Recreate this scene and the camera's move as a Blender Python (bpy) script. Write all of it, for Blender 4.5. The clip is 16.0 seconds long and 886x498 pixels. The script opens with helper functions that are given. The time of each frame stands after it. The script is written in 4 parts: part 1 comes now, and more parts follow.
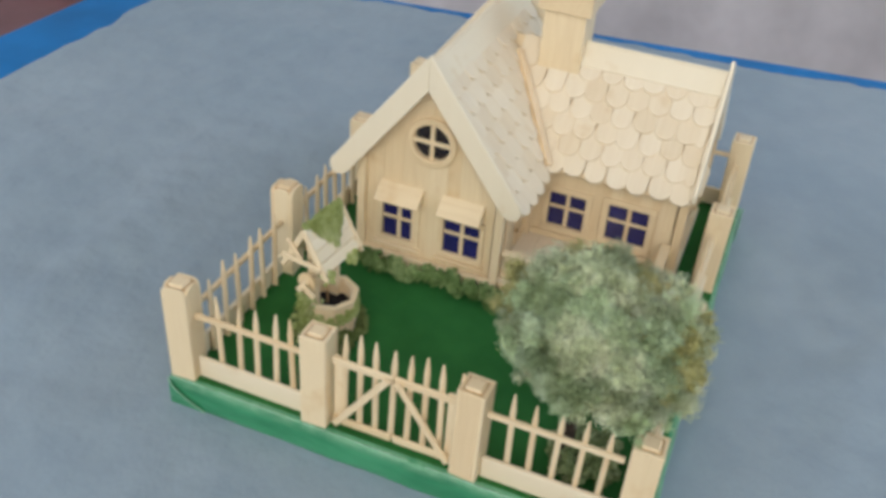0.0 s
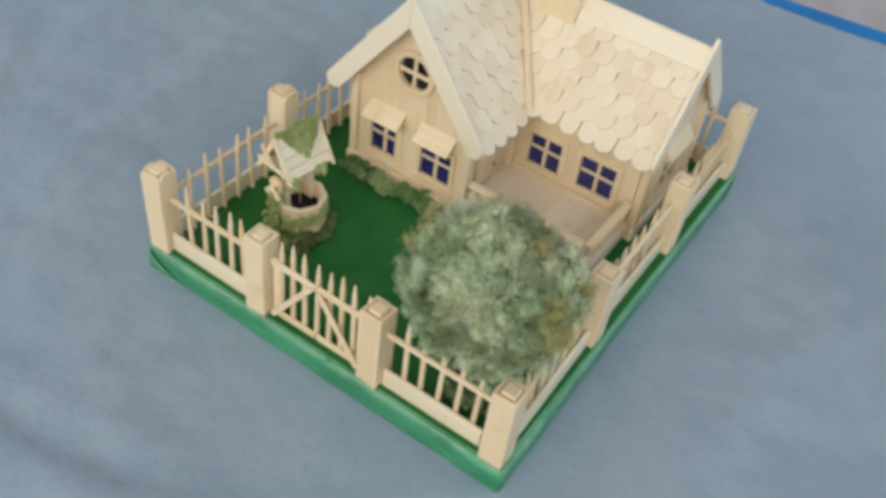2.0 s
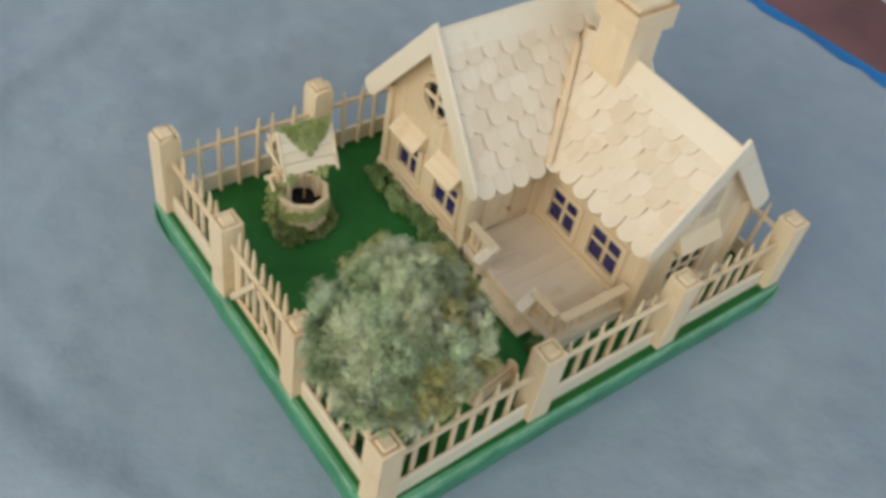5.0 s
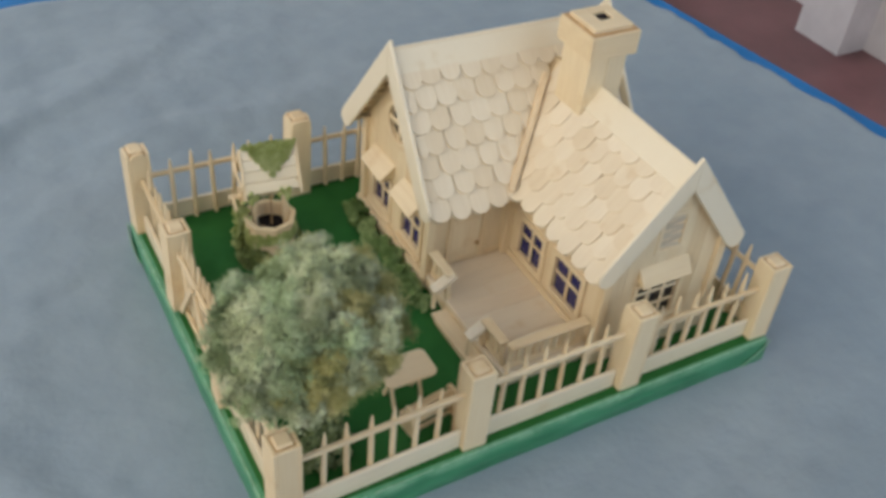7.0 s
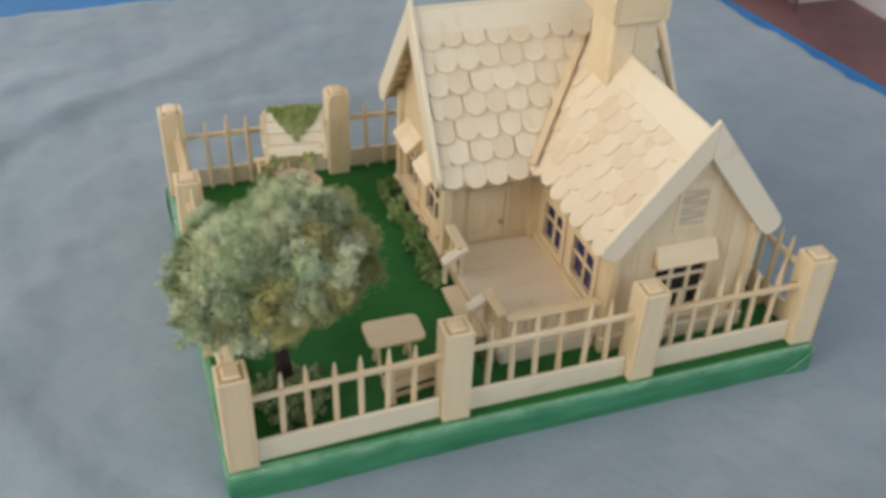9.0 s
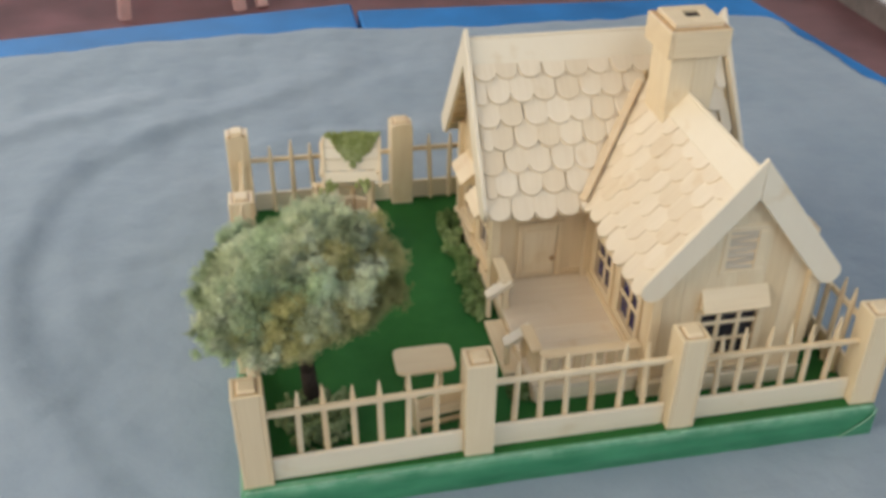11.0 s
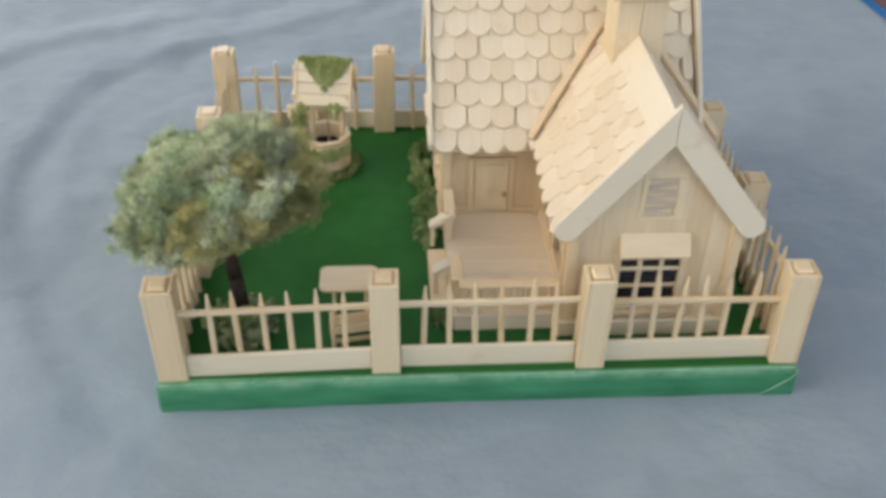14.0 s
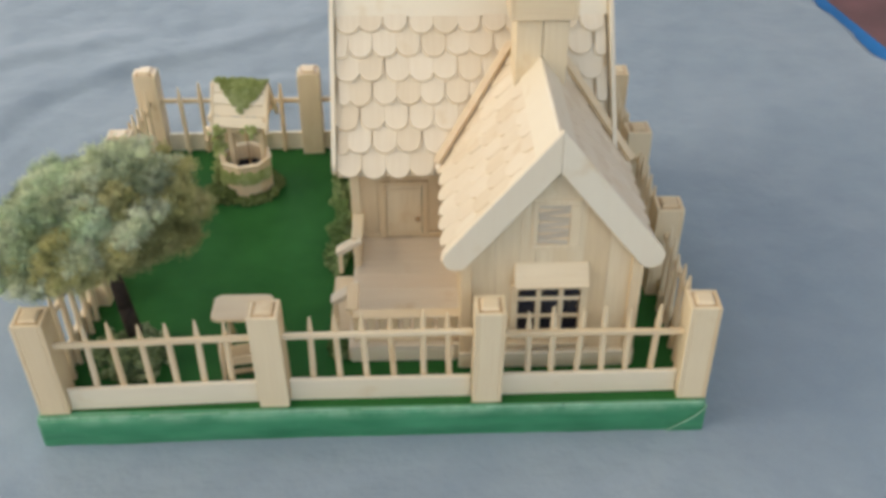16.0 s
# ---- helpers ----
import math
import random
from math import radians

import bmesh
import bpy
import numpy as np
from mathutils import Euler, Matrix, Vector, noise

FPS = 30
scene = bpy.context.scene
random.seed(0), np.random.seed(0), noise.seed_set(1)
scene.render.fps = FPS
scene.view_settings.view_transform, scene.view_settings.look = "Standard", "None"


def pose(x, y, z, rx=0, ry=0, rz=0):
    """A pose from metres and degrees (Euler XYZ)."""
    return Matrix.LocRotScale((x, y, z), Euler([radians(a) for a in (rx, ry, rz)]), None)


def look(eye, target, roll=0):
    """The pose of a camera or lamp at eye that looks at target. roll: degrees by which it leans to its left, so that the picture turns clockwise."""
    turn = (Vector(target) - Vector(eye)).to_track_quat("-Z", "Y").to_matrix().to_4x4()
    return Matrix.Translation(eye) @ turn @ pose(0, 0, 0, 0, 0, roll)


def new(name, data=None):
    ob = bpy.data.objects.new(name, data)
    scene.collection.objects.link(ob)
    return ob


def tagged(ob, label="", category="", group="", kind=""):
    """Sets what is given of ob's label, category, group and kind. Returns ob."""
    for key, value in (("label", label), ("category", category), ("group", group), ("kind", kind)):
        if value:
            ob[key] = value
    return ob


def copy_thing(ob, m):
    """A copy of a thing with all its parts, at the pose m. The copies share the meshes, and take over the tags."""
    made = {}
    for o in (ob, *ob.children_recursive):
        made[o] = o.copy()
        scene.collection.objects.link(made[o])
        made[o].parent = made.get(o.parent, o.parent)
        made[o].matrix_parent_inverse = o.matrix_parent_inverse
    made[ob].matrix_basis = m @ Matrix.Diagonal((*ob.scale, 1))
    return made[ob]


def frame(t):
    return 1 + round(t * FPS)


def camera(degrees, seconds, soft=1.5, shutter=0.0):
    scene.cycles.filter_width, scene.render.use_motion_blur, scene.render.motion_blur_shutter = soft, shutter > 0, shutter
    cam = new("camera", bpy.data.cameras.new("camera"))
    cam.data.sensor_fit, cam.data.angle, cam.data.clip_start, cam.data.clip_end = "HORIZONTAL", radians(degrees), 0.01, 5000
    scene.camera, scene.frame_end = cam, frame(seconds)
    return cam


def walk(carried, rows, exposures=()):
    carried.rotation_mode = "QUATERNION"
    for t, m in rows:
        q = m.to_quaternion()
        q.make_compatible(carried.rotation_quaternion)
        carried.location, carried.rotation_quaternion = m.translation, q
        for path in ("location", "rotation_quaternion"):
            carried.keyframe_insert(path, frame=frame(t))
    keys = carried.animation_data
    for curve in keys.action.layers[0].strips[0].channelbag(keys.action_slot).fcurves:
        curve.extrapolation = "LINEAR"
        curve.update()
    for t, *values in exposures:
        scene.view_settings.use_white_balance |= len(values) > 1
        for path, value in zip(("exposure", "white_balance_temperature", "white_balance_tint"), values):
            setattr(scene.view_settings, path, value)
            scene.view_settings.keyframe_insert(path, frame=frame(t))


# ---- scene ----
cam = camera(48.70, 16.0, 3.8)
PATH = [
    (0, (-0.2514, -0.0025, 0.3093), (-0.0212, 0.0797, 0.1354), 4.65),
    (0.5, (-0.2540, -0.0251, 0.3291), (-0.0380, 0.0626, 0.1403), 6.46),
    (1, (-0.2492, -0.0429, 0.3489), (-0.0452, 0.0482, 0.1487), 7.32),
    (1.5, (-0.2415, -0.0628, 0.3547), (-0.0474, 0.0331, 0.1471), 8.85),
    (2, (-0.2209, -0.0806, 0.3650), (-0.0336, 0.0238, 0.1552), 8.47),
    (2.5, (-0.1941, -0.0869, 0.3710), (-0.0083, 0.0309, 0.1670), 8.12),
    (3, (-0.1823, -0.0885, 0.3795), (-0.0052, 0.0350, 0.1712), 8.49),
    (3.5, (-0.1824, -0.0948, 0.3831), (-0.0122, 0.0319, 0.1710), 10.08),
    (3.7, (-0.1767, -0.1008, 0.3856), (-0.0091, 0.0252, 0.1709), 11.00),
    (6, (-0.1005, -0.1645, 0.3769), (0.0260, 0.0043, 0.1636), 9.09),
    (6.5, (-0.0891, -0.1760, 0.3620), (0.0391, 0.0076, 0.1624), 6.95),
    (7, (-0.0735, -0.2110, 0.3456), (0.0510, -0.0175, 0.1531), 6.41),
    (7.5, (-0.0588, -0.2268, 0.3365), (0.0581, -0.0259, 0.1468), 6.20),
    (8, (-0.0443, -0.2358, 0.3214), (0.0632, -0.0242, 0.1379), 5.12),
    (8.2, (-0.0404, -0.2390, 0.3153), (0.0622, -0.0232, 0.1339), 4.72),
    (10.3, (0.0252, -0.2691, 0.2877), (0.0862, -0.0288, 0.1188), 0.56),
    (10.5, (0.0221, -0.2689, 0.2861), (0.0803, -0.0261, 0.1198), 0.74),
    (11, (0.0223, -0.2628, 0.2907), (0.0713, -0.0178, 0.1246), 0.71),
    (11.5, (0.0406, -0.2699, 0.2883), (0.0868, -0.0231, 0.1241), 0.71),
    (12, (0.0417, -0.2808, 0.2829), (0.0803, -0.0373, 0.1120), 0.71),
    (12.5, (0.0432, -0.2785, 0.2866), (0.0735, -0.0381, 0.1098), 0.91),
    (13, (0.0521, -0.2758, 0.2873), (0.0752, -0.0359, 0.1087), 1.03),
    (13.5, (0.0719, -0.2825, 0.2833), (0.0907, -0.0427, 0.1040), 1.00),
    (14, (0.0942, -0.2847, 0.2908), (0.1095, -0.0452, 0.1109), 1.13),
    (14.5, (0.1026, -0.2843, 0.2877), (0.1272, -0.0449, 0.1087), 2.80),
    (15, (0.1107, -0.2815, 0.2899), (0.1347, -0.0412, 0.1119), 2.64),
    (15.5, (0.1302, -0.2783, 0.2874), (0.1486, -0.0370, 0.1100), 1.60),
    (16, (0.1493, -0.2715, 0.2886), (0.1556, -0.0296, 0.1113), -0.17),
]
EXPOSURES = [(0, -0.16, 6230, 8), (2, -0.12, 6250, 8), (3.5, -0.2, 6380, 9), (6, -0.24, 6500, 8), (7, -0.3, 6580, 9), (8, -0.28, 6700, 10),
             (10.5, -0.13, 6840, 11), (11.5, -0.11, 6800, 11), (13, -0.04, 6680, 12), (16, 0.0, 6800, 11)]
walk(cam, [(t, look(eye, target, roll)) for t, eye, target, roll in PATH], EXPOSURES)

# ---- world and large lights ----
world = bpy.data.worlds.new("room_sky")
scene.world = world
world.use_nodes = True
wn, wl = world.node_tree.nodes, world.node_tree.links
sky = wn.new("ShaderNodeTexSky")
sky.sky_type, sky.sun_disc = "NISHITA", False
sky.sun_elevation, sky.sun_rotation = radians(50), radians(215)
wl.new(sky.outputs[0], wn["Background"].inputs[0])
wn["Background"].inputs[1].default_value = 0.1


def window_light(name, eye, target, w, h, watts, colour):
    """Daylight that enters through a window opening."""
    lamp = bpy.data.lights.new(name, "AREA")
    lamp.shape, lamp.size, lamp.size_y, lamp.energy, lamp.color = "RECTANGLE", w, h, watts, colour
    ob = new(name, lamp)
    ob.matrix_world = look(eye, target)
    return ob


window_light("window_light_west", (-1.95, -0.22, 1.28), (0.15, 0.1, 0.1), 2.3, 1.45, 48, (1.0, 0.91, 0.77))
window_light("window_light_south", (0.62, -1.27, 0.95), (0.2, 0.1, 0.1), 1.7, 1.1, 11.3, (0.67, 0.84, 1.0))
window_light("window_light_north", (-0.75, 3.38, 1.2), (-0.3, 0.2, 0.0), 1.5, 1.4, 41, (0.75, 0.87, 1.0))

# ---- materials ----
CM = 0.01


class Mat:
    """A node material with short helpers; coordinates are the object's own, in metres."""

    def __init__(self, name, rough=0.6, spec=0.5):
        self.m = bpy.data.materials.new(name)
        self.m.use_nodes = True
        self.n, self.l = self.m.node_tree.nodes, self.m.node_tree.links
        self.b = self.n["Principled BSDF"]
        self.b.inputs["Roughness"].default_value = rough
        self.b.inputs["Specular IOR Level"].default_value = spec
        self.coord = self.n.new("ShaderNodeTexCoord").outputs["Object"]

    def shifted(self, scale):
        """Object coordinates, stretched, and moved on by a random step for each object."""
        info = self.n.new("ShaderNodeObjectInfo")
        mul = self.n.new("ShaderNodeVectorMath")
        mul.operation = "MULTIPLY_ADD"
        self.l.new(info.outputs["Random"], mul.inputs[0])
        mul.inputs[1].default_value = (7.3, 3.1, 5.7)
        self.l.new(self.coord, mul.inputs[2])
        mp = self.n.new("ShaderNodeMapping")
        mp.inputs["Scale"].default_value = scale
        self.l.new(mul.outputs[0], mp.inputs["Vector"])
        return mp.outputs[0]

    def noise(self, vec, scale, detail=3.0, rough=0.55):
        t = self.n.new("ShaderNodeTexNoise")
        t.inputs["Scale"].default_value, t.inputs["Detail"].default_value = scale, detail
        t.inputs["Roughness"].default_value = rough
        self.l.new(vec, t.inputs["Vector"])
        return t.outputs["Fac"]

    def ramp(self, fac, stops):
        r = self.n.new("ShaderNodeValToRGB")
        els = r.color_ramp.elements
        while len(els) < len(stops):
            els.new(0.5)
        for e, (p, c) in zip(els, stops):
            e.position, e.color = p, (*c, 1)
        self.l.new(fac, r.inputs[0])
        return r.outputs[0]

    def mix(self, kind, fac, a, b):
        x = self.n.new("ShaderNodeMix")
        x.data_type, x.blend_type = "RGBA", kind
        for sock, v in ((x.inputs[0], fac), (x.inputs[6], a), (x.inputs[7], b)):
            if isinstance(v, (int, float)):
                sock.default_value = v
            elif isinstance(v, tuple):
                sock.default_value = (*v, 1)
            else:
                self.l.new(v, sock)
        return x.outputs[2]

    def random(self):
        return self.n.new("ShaderNodeObjectInfo").outputs["Random"]

    def island(self):
        return self.n.new("ShaderNodeNewGeometry").outputs["Random Per Island"]

    def colour(self, sock):
        self.l.new(sock, self.b.inputs["Base Color"])
        return self

    def bump(self, height, strength, distance):
        b = self.n.new("ShaderNodeBump")
        b.inputs["Strength"].default_value, b.inputs["Distance"].default_value = strength, distance
        self.l.new(height, b.inputs["Height"])
        self.l.new(b.outputs[0], self.b.inputs["Normal"])
        return self


def wood_mat(name, axis, light=(0.82, 0.69, 0.48), dark=(0.75, 0.59, 0.37), rough=0.45, figure=1.0):
    """Bare craft-stick birch: fine grain along one axis, piece to piece tints, a few glue stains."""
    m = Mat(name, rough, 0.5)
    fine, broad = [900.0] * 3, [160.0] * 3
    fine[axis], broad[axis] = 45.0, 18.0
    grain = m.noise(m.shifted(tuple(fine)), 1.0, 4)
    band = m.noise(m.shifted(tuple(broad)), 1.0, 2)
    blot = m.noise(m.shifted((60, 60, 60)), 1.0, 3)
    tint = m.ramp(m.random(), ((0.0, dark), (0.35, tuple(0.5 * (a + b) for a, b in zip(light, dark))), (1.0, light)))
    c = m.mix("MULTIPLY", 0.3 * figure, tint, m.ramp(grain, ((0.35, (0.84, 0.77, 0.66)), (0.6, (1, 1, 1)))))
    c = m.mix("MULTIPLY", 0.35 * figure, c, m.ramp(band, ((0.3, (0.88, 0.82, 0.73)), (0.65, (1.04, 1.03, 1.0)))))
    c = m.mix("MULTIPLY", 0.6, c, m.ramp(blot, ((0.62, (1, 1, 1)), (0.8, (0.80, 0.66, 0.45)))))
    return m.colour(c).bump(grain, 0.25 * figure, 0.0004).m


def flock_mat(name, stops, rough=0.95, spread=0.45, grain=70.0):
    """Dyed foam and lichen flock."""
    m = Mat(name, rough, 0.15)
    patch = m.noise(m.coord, grain, 4, 0.6)
    pick = m.n.new("ShaderNodeMath")
    pick.operation = "MULTIPLY_ADD"
    m.l.new(m.island(), pick.inputs[0])
    pick.inputs[1].default_value = spread
    shift = m.n.new("ShaderNodeMapRange")
    shift.inputs[1].default_value, shift.inputs[2].default_value = 0.36, 0.64
    shift.inputs[3].default_value, shift.inputs[4].default_value = 0.0, 0.7
    m.l.new(patch, shift.inputs[0])
    m.l.new(shift.outputs[0], pick.inputs[2])
    c = m.ramp(pick.outputs[0], stops)
    n = m.noise(m.coord, 650.0, 3)
    c = m.mix("MULTIPLY", 0.5, c, m.ramp(n, ((0.3, (0.55, 0.58, 0.48)), (0.65, (1.1, 1.1, 1.1)))))
    c = m.mix("MULTIPLY", 1.0, c, m.ramp(m.random(), ((0.0, (0.58, 0.62, 0.56)), (0.4, (1.0, 1.0, 0.97)), (1.0, (1.36, 1.35, 1.32)))))
    return m.colour(c).bump(n, 0.8, 0.0012).m


def plain_mat(name, colour, rough=0.5, spec=0.4, vary=0.12, scale=40.0, bump=0.0):
    m = Mat(name, rough, spec)
    n = m.noise(m.coord, scale, 4)
    lo, hi = tuple(c * (1 - vary) for c in colour), tuple(min(1.0, c * (1 + vary)) for c in colour)
    m.colour(m.ramp(n, ((0.3, lo), (0.7, hi))))
    return m.bump(m.noise(m.coord, scale * 6, 3), bump, 0.001).m if bump else m.m


WOOD_X = wood_mat("craft_stick_x", 0)
WOOD_Y = wood_mat("craft_stick_y", 1)
WOOD_Z = wood_mat("craft_stick_z", 2)
WOOD_TRIM = wood_mat("barge_stick", 2, (0.83, 0.745, 0.58), (0.79, 0.685, 0.51), 0.45, 0.2)
WOOD_POST = wood_mat("post_stick", 2, (0.82, 0.69, 0.47), (0.74, 0.57, 0.35), 0.45, 0.6)
BOARD_X = wood_mat("low_board_x", 0, (0.84, 0.75, 0.58), (0.80, 0.69, 0.50), 0.38, 0.5)
BOARD_Y = wood_mat("low_board_y", 1, (0.84, 0.75, 0.58), (0.78, 0.65, 0.46), 0.38, 0.5)
WOOD_DECK = wood_mat("deck_stick", 0, (0.81, 0.71, 0.56), (0.77, 0.655, 0.505), 0.35, 0.6)
SHINGLE = wood_mat("shingle_stick", 0, (0.83, 0.735, 0.58), (0.76, 0.645, 0.475), 0.55, 0.7)
WOOD_OLD = wood_mat("valley_stick", 2, (0.81, 0.66, 0.45), (0.76, 0.60, 0.40))
SLAT = wood_mat("vent_slat", 0, (0.61, 0.53, 0.41), (0.52, 0.44, 0.33))
GLUE = plain_mat("dried_glue", (0.50, 0.32, 0.16), 0.4, 0.5, 0.3, 300)
PALE = wood_mat("pale_stick", 0, (0.84, 0.77, 0.64), (0.78, 0.69, 0.54))
PANE = plain_mat("blue_film", (0.02, 0.02, 0.12), 0.15, 0.5, 0.25, 200)
BLACK = plain_mat("dark_film", (0.012, 0.012, 0.02), 0.25, 0.5, 0.25, 200)
# near-black that paints the shade inside the flue and the well
VOID = plain_mat("hollow_shade", (0.02, 0.017, 0.02), 0.8, 0.1)
TRUNK = plain_mat("dark_stick_bark", (0.045, 0.034, 0.027), 0.9, 0.2, 0.4, 300, 0.6)
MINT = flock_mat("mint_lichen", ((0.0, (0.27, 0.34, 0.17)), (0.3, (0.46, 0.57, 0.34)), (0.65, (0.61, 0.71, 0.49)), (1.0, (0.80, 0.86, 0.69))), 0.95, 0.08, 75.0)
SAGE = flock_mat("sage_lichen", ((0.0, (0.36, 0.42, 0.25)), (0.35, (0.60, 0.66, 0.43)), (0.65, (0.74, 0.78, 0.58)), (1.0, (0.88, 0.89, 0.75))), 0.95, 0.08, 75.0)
SHADED_OLIVE = flock_mat("shaded_olive_lichen", ((0.0, (0.27, 0.27, 0.10)), (0.35, (0.50, 0.48, 0.21)), (0.65, (0.64, 0.60, 0.31)), (1.0, (0.76, 0.72, 0.45))), 0.95, 0.08, 75.0)
SHRUB = flock_mat("shrub_flock", ((0.0, (0.06, 0.12, 0.04)), (0.5, (0.18, 0.28, 0.10)), (1.0, (0.40, 0.50, 0.25))))
BUSH = flock_mat("bush_flock", ((0.0, (0.08, 0.12, 0.05)), (0.5, (0.20, 0.26, 0.12)), (1.0, (0.38, 0.44, 0.26))))
FERN = flock_mat("fern_flock", ((0.0, (0.10, 0.14, 0.04)), (0.5, (0.23, 0.28, 0.10)), (1.0, (0.42, 0.47, 0.22))))
MOSS = flock_mat("moss_flock", ((0.0, (0.22, 0.26, 0.07)), (0.5, (0.36, 0.41, 0.16)), (1.0, (0.52, 0.56, 0.30))))


def lawn_mat():
    m = Mat("lawn_felt", 0.85, 0.25)
    n = m.noise(m.coord, 45.0, 4)
    f = m.noise(m.coord, 1600.0, 2)
    c = m.ramp(n, ((0.3, (0.017, 0.115, 0.022)), (0.7, (0.028, 0.155, 0.033))))
    c = m.mix("MULTIPLY", 0.4, c, m.ramp(f, ((0.3, (0.7, 0.7, 0.7)), (0.7, (1.1, 1.1, 1.1)))))
    return m.colour(c).bump(f, 0.5, 0.0005).m


def paper_mat():
    """Glossy green wrapping paper, creased and a little rubbed, an edge highlight painted in."""
    m = Mat("green_paper", 0.3, 0.55)
    mp = m.shifted((30, 30, 120))
    n, s = m.noise(mp, 1.0, 4), m.noise(m.coord, 260.0, 3)
    c = m.ramp(n, ((0.3, (0.022, 0.185, 0.08)), (0.7, (0.066, 0.315, 0.155))))
    c = m.mix("MIX", m.ramp(s, ((0.68, (0, 0, 0)), (0.85, (0.5, 0.5, 0.5)))), c, (0.22, 0.48, 0.32))
    sep = m.n.new("ShaderNodeSeparateXYZ")
    m.l.new(m.coord, sep.inputs[0])
    # pale band just under the top edge: a painted highlight, broken up by noise
    edge = m.ramp(sep.outputs["Z"], ((0.0110, (0, 0, 0)), (0.0121, (0.8, 0.8, 0.8)), (0.01285, (0.8, 0.8, 0.8)), (0.01299, (0.05, 0.05, 0.05))))
    worn = m.mix("MULTIPLY", 1.0, edge, m.ramp(m.noise(m.coord, 120.0, 4), ((0.35, (0.15, 0.15, 0.15)), (0.65, (1, 1, 1)))))
    c = m.mix("MIX", worn, c, (0.30, 0.52, 0.34))
    return m.colour(c).bump(n, 0.5, 0.002).m


def cloth_mat():
    """Washed blue-grey cotton."""
    m = Mat("cotton_cloth", 0.7, 0.35)
    big, mid = m.noise(m.coord, 7.0, 3), m.noise(m.coord, 45.0, 4)
    c = m.ramp(big, ((0.3, (0.246, 0.317, 0.380)), (0.7, (0.298, 0.365, 0.422))))
    c = m.mix("MULTIPLY", 0.6, c, m.ramp(mid, ((0.3, (0.86, 0.88, 0.9)), (0.7, (1.06, 1.05, 1.03)))))
    weave = m.noise(m.coord, 1900.0, 2)
    c = m.mix("MULTIPLY", 0.35, c, m.ramp(weave, ((0.3, (0.75, 0.75, 0.75)), (0.7, (1.1, 1.1, 1.1)))))
    m.b.inputs["Sheen Weight"].default_value = 0.15
    crease = m.noise(m.shifted((26, 30, 26)), 1.0, 5, 0.52)
    return m.colour(c).bump(crease, 0.6, 0.006).m


LAWN, PAPER, CLOTH = lawn_mat(), paper_mat(), cloth_mat()
BLUE = plain_mat("blue_gloss_paint", (0.016, 0.175, 0.46), 0.6, 0.22, 0.2, 14, 0.2)
FLOORRED = plain_mat("red_oxide_floor", (0.20, 0.088, 0.09), 0.33, 0.5, 0.35, 5, 0.15)
PLASTER = plain_mat("white_plaster", (0.72, 0.695, 0.70), 0.85, 0.2, 0.18, 5, 0.5)
CEILING = plain_mat("ceiling_paint", (0.8, 0.79, 0.77), 0.9, 0.2, 0.04, 5)
# lighter green for the highlights drawn along the paper's edges
PAPER_EDGE = plain_mat("green_paper_highlight", (0.25, 0.46, 0.31), 0.5, 0.4, 0.2, 150)
PINK = plain_mat("pink_paint", (0.75, 0.48, 0.44), 0.5, 0.4, 0.08, 30)
BROWN = plain_mat("brown_skirting", (0.24, 0.20, 0.17), 0.6, 0.3, 0.2, 20)

# ---- builders (all sizes in centimetres) ----
SPOT = {}


def thing(name, at, label, category, group="", kind=""):
    """A top-level thing: an empty at its base."""
    ob = new(name)
    ob.empty_display_size = 0.01
    ob.location = [c * CM for c in at]
    SPOT[ob] = Vector(ob.location)
    return tagged(ob, label, category, group, kind)


def mesh_of(name, bm, mat, origin=Vector((0, 0, 0)), smooth=False):
    bmesh.ops.recalc_face_normals(bm, faces=bm.faces)
    for v in bm.verts:
        v.co = v.co * CM - origin
    me = bpy.data.meshes.new(name)
    bm.to_mesh(me)
    bm.free()
    me.materials.append(mat)
    if smooth:
        me.polygons.foreach_set("use_smooth", [True] * len(me.polygons))
    return me


def part(name, bm, mat, parent=None, label="", smooth=False):
    """Links a bmesh, given in world centimetres, as one mesh object under a thing or a part."""
    origin = SPOT[parent] if parent else Vector((0, 0, 0))
    ob = new(name, mesh_of(name, bm, mat, origin, smooth))
    if parent:
        ob.parent = parent
    SPOT[ob] = origin
    return tagged(ob, label)


def box(lo, hi, c=0.03, bm=None):
    """A box with chamfered edges."""
    bm = bm or bmesh.new()
    made = bmesh.ops.create_cube(bm, size=1)["verts"]
    for v in made:
        v.co = [a + (k + 0.5) * (b - a) for a, b, k in zip(lo, hi, v.co)]
    if c:
        edges = list({e for v in made for e in v.link_edges})
        bmesh.ops.bevel(bm, geom=edges, offset=c, segments=1, affect="EDGES", profile=0.5)
    return bm


def outline(length, width, r0, r1, seg):
    """A stick's outline in (along, across), its ends square or rounded to a radius."""
    h, pts = width / 2, []
    for end, r, s in ((0.0, r0, 1), (length, r1, -1)):
        r = min(r, h)
        if r <= 0:
            ring = [(end, -h), (end, h)]
        else:
            turns = [math.pi / 2 * a / seg for a in range(seg + 1)]
            low = [(end + s * r * (1 - math.sin(t)), -h + r * (1 - math.cos(t))) for t in turns]
            ring = []
            for p in low + [(x, -y) for x, y in reversed(low)]:
                if not ring or math.dist(p, ring[-1]) > 1e-5:
                    ring.append(p)
        pts += ring if s == 1 else ring[::-1]
    return pts


